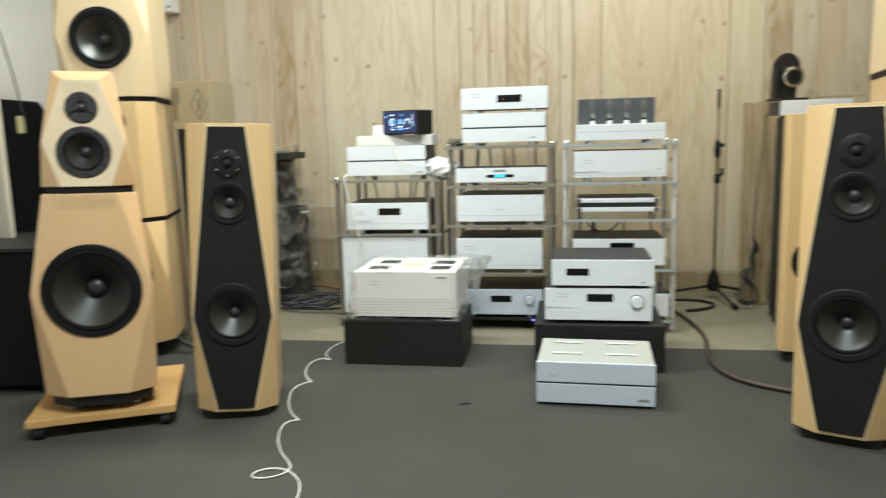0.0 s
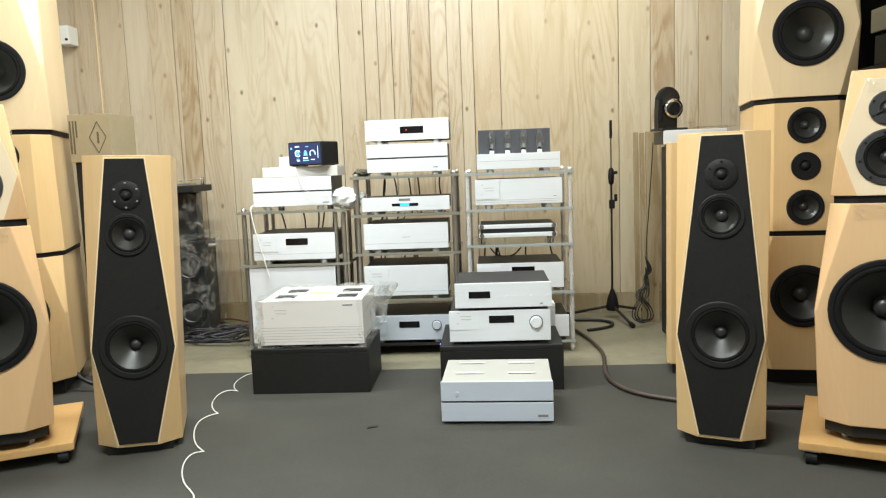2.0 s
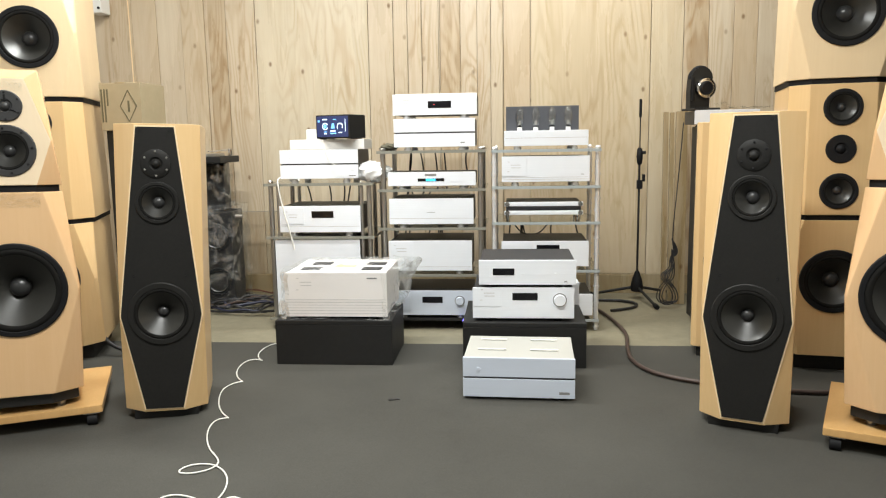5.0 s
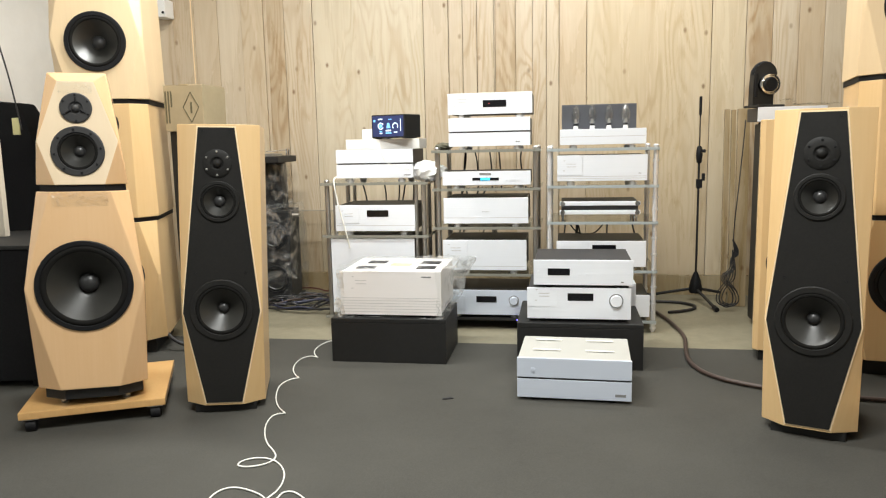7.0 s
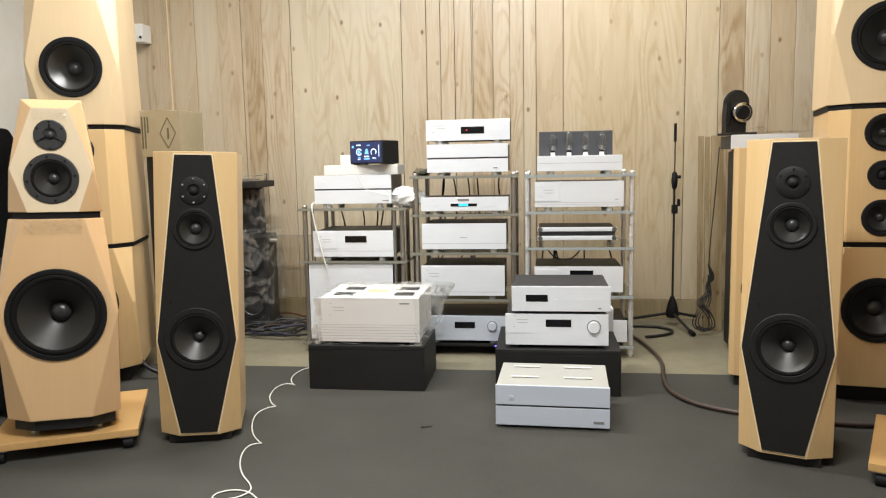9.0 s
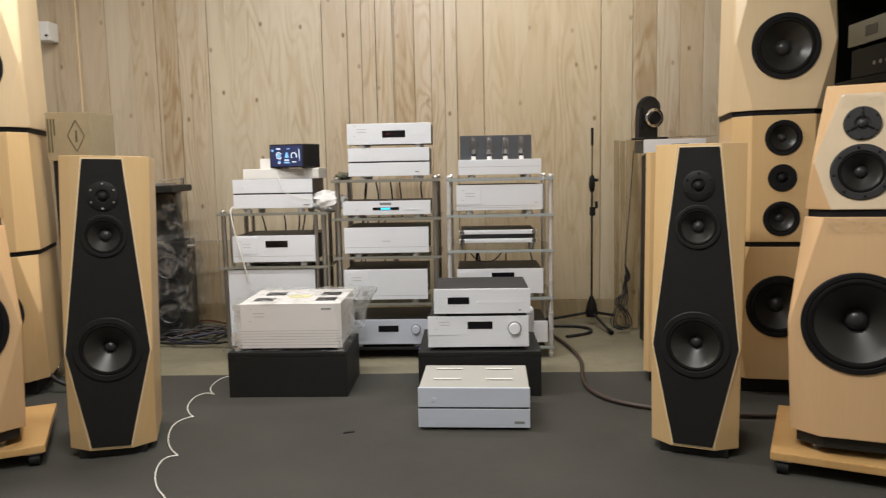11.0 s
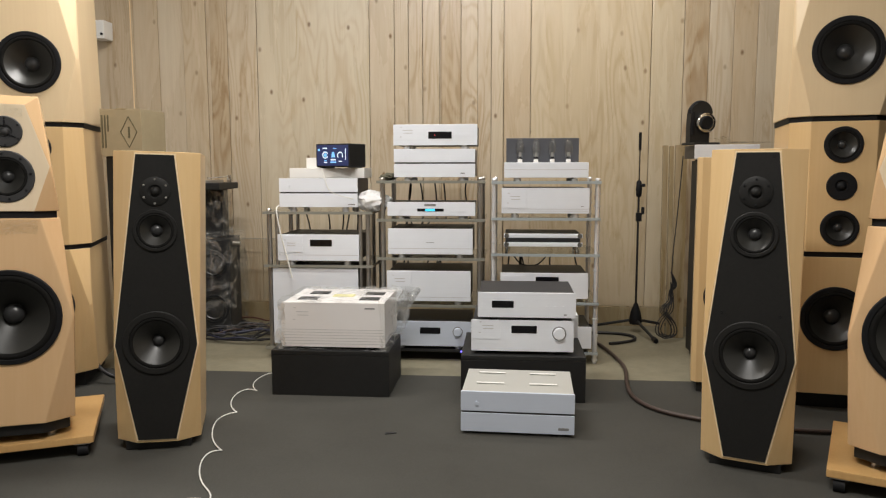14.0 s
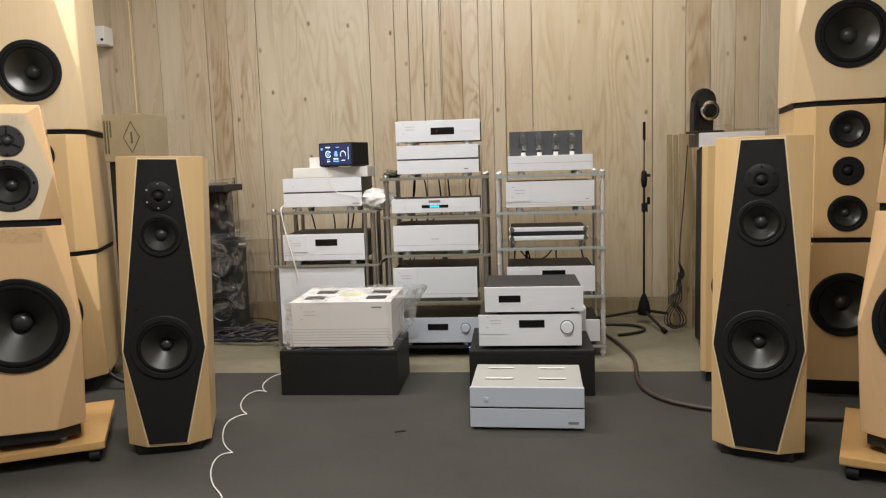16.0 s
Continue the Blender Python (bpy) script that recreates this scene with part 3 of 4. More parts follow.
trolley_a = trolley(pose(-1.821, 2.615, 0.006, 0, 0, 25.5), "varnished plywood trolley on casters under a large speaker")
trolley_b = trolley(pose(1.353, 2.526, 0.006, 0, 0, -25), "varnished plywood trolley on casters under a large speaker")
big_a = big_speaker(pose(-1.710, 2.378, 0.0815, -1.0, 1.2, 24) @ Matrix.Scale(1.066, 4), "large two-piece maple speaker with film remnants, standing on a trolley")
big_b = copy_thing(big_a, pose(1.253, 2.32, 0.0815, -1.0, -0.9, -22) @ Matrix.Diagonal((1, 1, 0.985, 1)))


def tall_speaker(m, label):
    sp = thing("tall_speaker", Matrix(), label, "loudspeaker", "tall three-part speakers")
    D = 0.51
    w = 0.205

    def module(name, z0, z1, halfs, kz, mtl, y_top=0.0):
        """halfs: half widths of the front face at the bottom, the kink and the top."""
        hb, hk, ht = halfs
        pts = []
        for s in (-1, 1):
            pts += [(s * hb, 0, z0), (s * ht, y_top, z1), (s * w, 0.075, z0), (s * (w - 0.012), 0.075 + y_top, z1), (s * 0.19, D, z0), (s * 0.18, D, z1)]
            if kz:
                pts += [(s * hk, 0.002, kz), (s * w, 0.02, kz)]
        return part(name, hull(pts, 0.003), mtl, sp)

    bass = module("bass_cabinet", 0.075, 0.658, (0.125, 0.195, 0.125), 0.40, MAPLE)
    mid = module("middle_cabinet", 0.680, 1.217, (0.125, 0, 0.125), None, MAPLE)
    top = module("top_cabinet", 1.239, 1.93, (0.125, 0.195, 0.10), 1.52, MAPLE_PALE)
    for z in (0.669, 1.228):
        part("gap_strip", hull([(s * x, y, z + d) for s in (-1, 1) for d in (-0.0118, 0.0118) for x, y in ((0.12, 0.012), (0.195, 0.085), (0.185, D - 0.01))], 0), RUBBER, sp, "black gap between cabinets")
    recess(bass, [(0, 0.40, 0.118, 0, 0.12)])
    recess(mid, [(0, 0.780, 0.060, 0, 0.07), (0, 1.122, 0.060, 0, 0.07)])
    recess(top, [(0, 1.498, 0.118, 0, 0.12)])
    driver(sp, "woofer", 0, 0.40, -0.002, 0.115, 0.020, 0.066, 0, None, 0.28, RUBBER)
    driver(sp, "upper_woofer", 0, 1.498, -0.002, 0.115, 0.020, 0.066, 0, None, 0.28, RUBBER)
    driver(sp, "midrange_driver", 0, 0.780, -0.001, 0.059, 0.015, 0.034, 0, None, 0.3, RUBBER)
    driver(sp, "midrange_driver", 0, 1.122, -0.001, 0.059, 0.015, 0.034, 0, None, 0.3, RUBBER)
    part("tweeter", shift(lathe([(0.058, -0.004), (0.058, 0.004), (0.055, 0.0065), (0.026, 0.006), (0.022, 0.001), (0.019, 0.0), (0.018, 0.004), (0.012, 0.011), (0, 0.015)]), 0, 0, 0.953), RUBBER, sp, "", True)
    part("plinth", box(-0.15, 0.15, 0.06, D - 0.04, 0.0, 0.076, 0.005), BLACKBOX, sp, "recessed black plinth")
    sp.matrix_basis = m
    return sp


tall_a = tall_speaker(pose(-2.125, 3.21, 0.006, 0, 0, 18), "tall maple speaker of three stacked cabinets standing on carpet")
tall_b = copy_thing(tall_a, pose(1.366, 3.20, 0.006, 0, -0.3, -10))

# ---- racks ----


def post(parent, x, y, z0, z1, r, material, rings=()):
    bm = bmesh.new()
    tube(bm, (x, y, z0 + 0.02), (x, y, z1), r, None, 18)
    tube(bm, (x, y, z0), (x, y, z0 + 0.02), r * 0.75, r * 1.15, 18)
    tube(bm, (x, y, z1), (x, y, z1 + 0.008), r * 1.25, r * 0.8, 18)
    p = part("post", bm, material, parent, "", True)
    for z in rings:
        part("collar", tube(bmesh.new(), (x, y, z - 0.004), (x, y, z + 0.004), r * 1.3, None, 18), material, p)
    return p


def rack(x0, x1, y0, y1, shelves, posts, material, label, twin=False, rings=0, over=0.028, black_base=False, edge=EDGE):
    """A hi-fi rack: x0..x1 the post centres, shelves their heights."""
    rk = thing("equipment_rack", pose((x0 + x1) / 2, (y0 + y1) / 2, 0), label, "rack", "equipment racks")
    hx, hy, top = (x1 - x0) / 2, (y1 - y0) / 2, max(shelves)
    for sx in (-1, 1):
        for sy in (-1, 1):
            rg = []
            if rings:
                zs = [0.0] + sorted(shelves)
                for a, b in zip(zs, zs[1:]):
                    rg += [a + (b - a) * k / (rings + 1) for k in range(1, rings + 1)]
            post(rk, sx * hx, sy * hy, 0, top + 0.012, posts, material, rg)
            if twin:
                post(rk, sx * (hx - 0.042), sy * hy, 0, top, posts * 0.8, material)
    for z in shelves:
        part("shelf", box(-hx - over, hx + over, -hy - 0.03, hy + 0.03, z - 0.010, z + 0.004, 0.002), BLACKBOX if black_base and z < 0.1 else SHELF, rk, "tinted glass shelf")
        if not (black_base and z < 0.1):
            part("shelf_edge", box(-hx - over, hx + over, -hy - 0.0345, -hy - 0.0305, z - 0.0105, z + 0.0045, 0.001), edge, rk, "ground front edge of the glass")
    return rk


RY0, RY1 = 3.93, 4.33
rack_c = rack(-0.665, -0.145, RY0, RY1, (0.062, 0.305, 0.557, 0.763, 0.965), 0.014, STEEL, "satin steel rack with tinted glass shelves full of equipment", black_base=True)
rack_r = rack(-0.072, 0.465, RY0, RY1, (0.062, 0.328, 0.583, 0.772, 0.962), 0.013, ALU, "bright metal rack with ringed posts and glass shelves", rings=2, over=0.014, edge=EDGE_BRIGHT)
rack_l = rack(-1.286, -0.745, RY0, RY1, (0.062, 0.513, 0.800), 0.013, STEEL, "satin steel rack with paired posts and glass shelves", twin=True)

# ---- electronics ----


def amp(name, x0, x1, z0, z1, y, depth, label, category, face=SILVER, case=CHASSIS, group="", feet=0.014, tiers=0.0, display=None, knob=None, buttons=(), badge=None, inset=None, lines=(), case_h=0.0, rz=0.0, overhang=0.006, logo=None):
    """A hi-fi unit: z0 is where its feet stand, z1 the top of its front plate; its own marks are in metres from the plate's lower left corner."""
    cx = (x0 + x1) / 2
    w = x1 - x0
    h = z1 - z0 - feet
    a = thing(name, pose(cx, y, z0, 0, 0, rz), label, category, group)
    L, B = -w / 2, feet
    if tiers:
        g = B + h * tiers
        part("front_panel", box(L, -L, 0, 0.012, B, g - 0.004, 0.0018), face, a)
        part("front_panel", box(L, -L, 0, 0.012, g + 0.004, B + h, 0.0018), face, a)
        part("seam", box(L + 0.004, -L - 0.004, 0.005, 0.016, g - 0.0045, g + 0.0045), GROOVE, a, "dark seam between the two halves")
    else:
        part("front_panel", box(L, -L, 0, 0.012, B, B + h, 0.0022), face, a)
    part("case", box(L + overhang, -L - overhang, 0.0125, depth, B + 0.002, B + h - 0.003 + case_h, 0.002), case, a)
    if feet:
        for fx in (L + 0.07, -L - 0.07):
            for fy in (0.03, depth - 0.05):
                bm = tube(bmesh.new(), (fx, fy, 0), (fx, fy, feet * 0.55), 0.018, 0.020, 20)
                tube(bm, (fx, fy, feet * 0.55), (fx, fy, feet + 0.002), 0.014, 0.014, 20)
                part("foot", bm, ALU if feet > 0.015 else RUBBER, a, "", True)
    if display:
        dx, dz, dw, dh = display
        part("display", box(L + dx, L + dx + dw, -0.0015, 0.004, B + dz, B + dz + dh, 0.001), DISPLAY, a, "dark display window")
    if knob:
        kx, kz, kr = knob
        k = lathe([(kr, 0), (kr, 0.016), (kr - 0.002, 0.018), (0, 0.018)], 32)
        part("knob_recess", shift(lathe([(kr + 0.0055, 0), (kr + 0.0055, 0.0008), (kr + 0.001, 0.0008), (kr + 0.001, 0)], 32), L + kx, 0, B + kz), MARKD, a, "dark ring round the knob")
        part("volume_knob", shift(k, L + kx, 0, B + kz), face, a, "round metal volume knob", True)
    for bx, bz, br in buttons:
        bt = lathe([(br + 0.0015, 0), (br + 0.0015, 0.0008), (br, 0.0008), (br, 0.004), (0, 0.0046)], 16)
        part("button", shift(bt, L + bx, 0, B + bz), face, a, "", True)
    if badge:
        bx, bz, bw, bh = badge
        part("badge", box(L + bx, L + bx + bw, -0.001, 0.002, B + bz, B + bz + bh), MARKD, a)
    if inset:
        ix, iz, iw, ih = inset
        part("inset_plate", box(L + ix, L + ix + iw, -0.003, 0.004, B + iz, B + iz + ih, 0.001), face, a, "raised square name plate")
    if logo:
        lx, lz, s = logo
        for k, (ox, oz, ww) in enumerate(((0.25, 0.55, 0.6), (0.3, 0.38, 0.55), (0.05, 0.15, 0.12), (0.1, 0.75, 0.1))):
            part("logo_mark", box(L + lx + ox * s, L + lx + (ox + ww) * s, -0.0036 if inset else -0.0008, 0.003, B + lz + oz * s, B + lz + oz * s + 0.003), MARK, a)
    for lz in lines:
        part("groove", box(L + 0.006, -L - 0.006, -0.0006, 0.003, B + lz, B + lz + 0.002), MARK, a)
    return a


YF = 3.905
# middle rack, from the top down
pre = amp("preamplifier", -0.601, -0.160, 1.134, 1.261, YF, 0.34, "slim silver preamplifier with dark display, on another amplifier", "amplifier", feet=0.018, display=(0.185, 0.035, 0.122, 0.036), buttons=[(0.157, 0.055, 0.003)] + [(0.328 + 0.021 * i, 0.055, 0.003) for i in range(4)], logo=(0.03, 0.03, 0.085))
part("red_led", box(-0.005, -0.0015, -0.0025, 0, 0.070, 0.0735), REDGLOW, pre, "lit red dot in the display")
amp("power_amplifier", -0.599, -0.171, 0.969, 1.134, YF, 0.36, "two-tier silver power amplifier on a glass shelf", "amplifier", feet=0.018, tiers=0.5, buttons=[(0.06, 0.105, 0.006), (0.30, 0.112, 0.003), (0.33, 0.112, 0.003), (0.36, 0.112, 0.003)], badge=(0.352, 0.018, 0.022, 0.005))
cd = amp("cd_player", -0.636, -0.170, 0.767, 0.856, YF, 0.30, "silver disc player with glowing blue digits, on a glass shelf", "player", feet=0.016, display=(0.160, 0.024, 0.14, 0.015), buttons=[(0.07, 0.03, 0.006)] + [(0.34 + 0.02 * i, 0.028, 0.004) for i in range(4)])
part("digits", box(-0.030, 0.020, -0.003, -0.001, 0.016 + 0.026, 0.016 + 0.037), CYANGLOW, cd, "glowing blue digits")
part("label_plate", box(-0.035, 0.025, -0.0012, 0.002, 0.016 + 0.052, 0.016 + 0.064), MARKD, cd)
amp("power_amplifier", -0.634, -0.183, 0.561, 0.716, YF, 0.36, "plain white-silver power amplifier on a glass shelf", "amplifier", feet=0.018, badge=(0.205, 0.062, 0.04, 0.002), lines=(0.03,))
amp("power_amplifier", -0.642, -0.193, 0.309, 0.490, YF, 0.36, "silver power amplifier with square name plate, on a glass shelf", "amplifier", feet=0.018, inset=(0.006, 0.055, 0.125, 0.105), logo=(0.02, 0.07, 0.09), lines=(0.02,))
it = amp("integrated_amplifier", -0.640, -0.191, 0.066, 0.217, YF, 0.36, "silver integrated amplifier with dark top and volume knob", "amplifier", feet=0.016, display=(0.175, 0.068, 0.11, 0.034), knob=(0.378, 0.08, 0.022), face=SILVER_COOL, inset=(0.0, 0.03, 0.11, 0.075), logo=(0.02, 0.04, 0.07))
part("blue_led", box(0.172, 0.182, -0.06, -0.052, 0.0, 0.006), BLUELED, it, "small blue power light")

# right rack
tube_amp = amp("valve_amplifier", -0.020, 0.413, 0.966, 1.063, YF, 0.34, "white valve amplifier with four glass tubes before a dark screen", "amplifier", feet=0.018, lines=(0.04,), case=SILVER)
part("back_screen", box(-0.207, 0.178, 0.13, 0.25, 0.096, 0.226, 0.003), GREYBOX, tube_amp, "dark transformer housing behind the tubes")
for tx in (0.062, 0.146, 0.231, 0.315):
    x = tx - 0.1965
    so = part("valve_base", tube(bmesh.new(), (x, 0.08, 0.094), (x, 0.08, 0.115), 0.0125, 0.012, 18), WHITE, tube_amp, "white ceramic valve base", True)
    part("collar", tube(bmesh.new(), (x, 0.08, 0.1155), (x, 0.08, 0.125), 0.0135, 0.0135, 18), RUBBER, so, "black valve collar", True)
    g = lathe([(0.013, 0.122), (0.0185, 0.135), (0.0235, 0.155), (0.0235, 0.180), (0.018, 0.194), (0.0145, 0.205), (0.010, 0.215), (0, 0.219)], 24, "z")
    gl = part("valve_glass", shift(g, x, 0.08, 0), CLEAR, tube_amp, "clear glass valve envelope", True)
    part("valve_plate", box(x - 0.006, x + 0.006, 0.076, 0.086, 0.128, 0.150, 0.002), STEEL, gl, "grey metal plate inside")
    part("getter", shift(lathe([(0.006, 0.2), (0.009, 0.203), (0.006, 0.2055), (0, 0.206)], 14, "z"), x, 0.08, 0), CHROME, gl)
    part("filament", tube(tube(bmesh.new(), (x - 0.004, 0.08, 0.15), (x - 0.002, 0.08, 0.196), 0.0009, None, 6), (x + 0.004, 0.08, 0.15), (x + 0.002, 0.08, 0.196), 0.0009, None, 6), CHROME, gl, "bright wire")
amp("power_amplifier", -0.033, 0.421, 0.776, 0.931, YF, 0.36, "white-silver power amplifier with raised name plate, on glass", "amplifier", feet=0.022, inset=(0.0, 0.03, 0.128, 0.102), logo=(0.025, 0.04, 0.085), lines=(0.022, 0.012), badge=(0.41, 0.036, 0.014, 0.003))
# low preamplifier with two bright rods along its front
rod = thing("phono_stage", pose(0.185, YF, 0.587), "low dark unit with two bright metal bars in front", "amplifier")
part("case", box(-0.196, 0.196, 0.03, 0.30, 0.038, 0.103, 0.003), GREYBOX, rod)
for z in (0.048, 0.094):
    part("front_bar", box(-0.205, 0.205, 0.0, 0.024, z - 0.011, z + 0.011, 0.005), SILVER, rod, "bright rounded metal bar")
    for sx in (-1, 1):
        part("end_cap", tube(bmesh.new(), (sx * 0.19, -0.002, z), (sx * 0.19, 0.026, z), 0.0125, None, 18), CHROME, rod)
for sx in (-1, 1):
    for y in (0.06, 0.27):
        part("foot", tube(bmesh.new(), (sx * 0.185, y, 0), (sx * 0.185, y, 0.0385), 0.010, 0.013, 16), CHROME, rod)
amp("power_amplifier", -0.036, 0.422, 0.332, 0.485, YF, 0.36, "silver power amplifier with dark top and meter window", "amplifier", feet=0.018, display=(0.185, 0.085, 0.12, 0.03), inset=(0.0, 0.03, 0.13, 0.09))
amp("cd_transport", 0.02, 0.445, 0.066, 0.20, YF, 0.34, "silver unit on the lowest glass shelf", "player", feet=0.018)

# left rack
amp("power_amplifier", -1.220, -0.795, 0.804, 0.981, YF, 0.34, "two-tier silver power amplifier on a glass shelf", "amplifier", feet=0.024, tiers=0.5, buttons=[(0.055, 0.115, 0.006)], badge=(0.375, 0.012, 0.036, 0.005))
amp("power_amplifier", -1.236, -0.791, 0.517, 0.681, YF, 0.36, "silver power amplifier with dark display on a glass shelf", "amplifier", feet=0.022, display=(0.178, 0.078, 0.12, 0.036), inset=(0.006, 0.045, 0.13, 0.09), logo=(0.03, 0.05, 0.08), lines=(0.03,))
amp("mono_amplifier", -1.268, -0.798, 0.066, 0.498, YF, 0.34, "tall plain silver amplifier standing on the lowest shelf", "amplifier", feet=0.016)
slab = thing("white_case", pose(-0.974, YF + 0.06, 0.981), "flat white metal case lying on an amplifier", "box")
part("case_shell", box(-0.205, 0.205, 0, 0.22, 0.0, 0.054, 0.004), WHITE, slab)
slab2 = thing("white_box", pose(-1.03, YF + 0.10, 1.035), "small white box on a flat white case", "box")
part("case_shell", box(-0.066, 0.066, 0, 0.14, 0, 0.056, 0.004), WHITE, slab2)
player = thing("music_player", pose(-0.930, YF + 0.02, 1.036, 0, 0, -22), "black desktop player with lit blue screen on a white case", "player")
part("body", box(-0.108, 0.108, 0.0, 0.155, 0.004, 0.128, 0.006), BLACKBOX, player)
scr = part("screen", box(-0.100, 0.100, -0.002, 0.003, 0.012, 0.121, 0.001), SCREENBACK, player, "lit dark blue screen with dials")
for sx in (-1, 1):
    part("foot", box(sx * 0.09 - 0.01, sx * 0.09 + 0.01, 0.02, 0.13, 0, 0.006), RUBBER, player)


def flat_bar(nm, x0, x1, z0, z1, mtl, par, y=-0.0032):
    return part(nm, box(x0, x1, y, y + 0.0008, z0, z1), mtl, par)


def dial(x, z, r, mtl, par, a0=0.0, a1=6.28, t=0.007):
    bm = bmesh.new()
    n = 24
    inner, outer = [], []
    for i in range(n + 1):
        a = a0 + (a1 - a0) * i / n
        inner.append(bm.verts.new((x + (r - t) * math.cos(a), -0.0034, z + (r - t) * math.sin(a))))
        outer.append(bm.verts.new((x + r * math.cos(a), -0.0034, z + r * math.sin(a))))
    for i in range(n):
        bm.faces.new((inner[i], inner[i + 1], outer[i + 1], outer[i]))
    return part("dial", bm, mtl, par)


flat_bar("tile", -0.092, -0.080, 0.090, 0.101, SCREENB, scr)
flat_bar("caption", -0.062, -0.034, 0.101, 0.107, SCREENW, scr)
flat_bar("caption", 0.006, 0.026, 0.101, 0.105, SCREENB, scr)
dial(-0.045, 0.068, 0.019, SCREENW, scr, 0.4, 5.9, 0.005)
dial(-0.045, 0.068, 0.010, SCREENB, scr, 0, 6.28, 0.008)
dial(0.050, 0.066, 0.019, SCREENW, scr, -0.6, 3.9, 0.005)
part("panel", prism([(-0.008, 0.056), (0.018, 0.056), (0.011, 0.084), (-0.001, 0.084)], -0.0034, -0.0028), SCREENB, scr)
flat_bar("caption", -0.012, 0.020, 0.040, 0.047, SCREENW, scr)
flat_bar("caption", -0.054, -0.036, 0.036, 0.041, SCREENB, scr)
flat_bar("caption", -0.054, -0.036, 0.027, 0.032, SCREENW, scr)
flat_bar("caption", 0.040, 0.062, 0.032, 0.037, SCREENW, scr)
flat_bar("caption", -0.014, 0.024, 0.027, 0.034, SCREENB, scr)
flat_bar("slider", 0.082, 0.085, 0.040, 0.104, SCREENW, scr)

# ---- units before the racks ----


def low_box(x0, x1, y0, y1, h, label):
    b = thing("black_stand", pose((x0 + x1) / 2, (y0 + y1) / 2, 0.006), label, "stand", "black stands")
    w, d = (x1 - x0) / 2, (y1 - y0) / 2
    part("carcass", box(-w, w, -d + 0.018, d, 0, h - 0.02, 0.002), BLACKBOX, b)
    part("front_board", box(-w, w, -d, -d + 0.0175, 0, h - 0.0205, 0.002), BLACKBOX, b)
    part("top_board", box(-w, w, -d, d, h - 0.0195, h, 0.003), BLACKBOX, b)
    return b


low_box(-1.068, -0.527, 3.24, 3.61, 0.208, "low matt black wooden stand on carpet under a wrapped amplifier")
low_box(-0.203, 0.345, 3.228, 3.69, 0.205, "low matt black wooden stand on carpet under two amplifiers")

wrapped = amp("wrapped_amplifier", -1.024, -0.548, 0.214, 0.432, 3.262, 0.40, "off-white power amplifier wrapped in clear plastic, on a stand", "amplifier", face=OFFWHITE, case=OFFWHITE, feet=0.014, lines=(0.014, 0.027, 0.040, 0.053, 0.066, 0.079), badge=(0.385, 0.176, 0.045, 0.006), logo=(0.05, 0.11, 0.09))
for x, y in ((-0.14, 0.12), (-0.12, 0.27), (0.15, 0.12), (0.15, 0.26)):
    part("vent_grille", box(x - 0.045, x + 0.045, y - 0.034, y + 0.034, 0.2145, 0.2185), CHASSIS, wrapped, "dark top vent")
part("paper_label", box(-0.04, 0.06, 0.17, 0.23, 0.2145, 0.2175), YELLOW, wrapped, "yellow paper note")
bm = bmesh.new()
bmesh.ops.create_cube(bm, size=1)
bmesh.ops.subdivide_edges(bm, edges=bm.edges[:], cuts=14, use_grid_fill=True)
for v in bm.verts:
    p = Vector((v.co.x * 0.500, (v.co.y + 0.5) * 0.425 - 0.012, (v.co.z + 0.5) * 0.222 + 0.004))
    q = noise.noise_vector(p * 13) * 0.011 + noise.noise_vector(p * 31) * 0.006
    if v.co.x > 0.45:
        q.x += 0.075 * (0.5 + noise.noise(p * 9)) * (0.4 + v.co.y + 0.5) * (0.6 + v.co.z)
    if v.co.x < -0.45:
        q.x -= 0.02 * (0.5 + noise.noise(p * 9)) * (0.6 - v.co.z)
    if v.co.y < -0.45:
        q.y = min(q.y, 0.004)
    if v.co.z > 0.45:
        q.z = max(q.z, -0.002)
    q.z = max(q.z, 0.001 - p.z)
    v.co = p + q
bmesh.ops.delete(bm, geom=[f for f in bm.faces if f.normal.y < -0.6 and f.calc_center_median().y < 0.02 and abs(f.calc_center_median().x) < 0.225], context="FACES")
part("plastic_wrap", bm, FILM_MID, wrapped, "loose creased clear plastic wrap", True)

amp("integrated_amplifier", -0.159, 0.293, 0.211, 0.365, 3.262, 0.36, "white-silver integrated amplifier with knob, on a black stand", "amplifier", feet=0.014, display=(0.178, 0.082, 0.112, 0.034), knob=(0.388, 0.084, 0.0255), inset=(0.0, 0.055, 0.13, 0.085), logo=(0.03, 0.07, 0.08))
amp("integrated_amplifier", -0.130, 0.300, 0.365, 0.490, 3.256, 0.36, "slim silver amplifier with black top, lying on another", "amplifier", face=SILVER, feet=0.014, display=(0.062, 0.043, 0.096, 0.031), buttons=[(0.02, 0.06, 0.0025)] + [(0.195 + 0.036 * i, 0.05, 0.003) for i in range(7)], badge=(0.378, 0.012, 0.012, 0.005))
side = thing("silver_panel", pose(0.31, 3.60, 0.211), "small silver unit beside the stacked amplifiers", "box")
part("shell", box(-0.02, 0.035, 0, 0.10, 0, 0.11, 0.003), SILVER, side)
front = amp("power_amplifier", -0.178, 0.259, 0.006, 0.177, 2.806, 0.335, "two-tier silver power amplifier with slotted top, on carpet", "amplifier", face=SILVER_COOL, case=TOPGREY, feet=0.012, tiers=0.49, buttons=[(0.062, 0.112, 0.008)], badge=(0.376, 0.016, 0.04, 0.010), overhang=0.003, rz=-2.0)
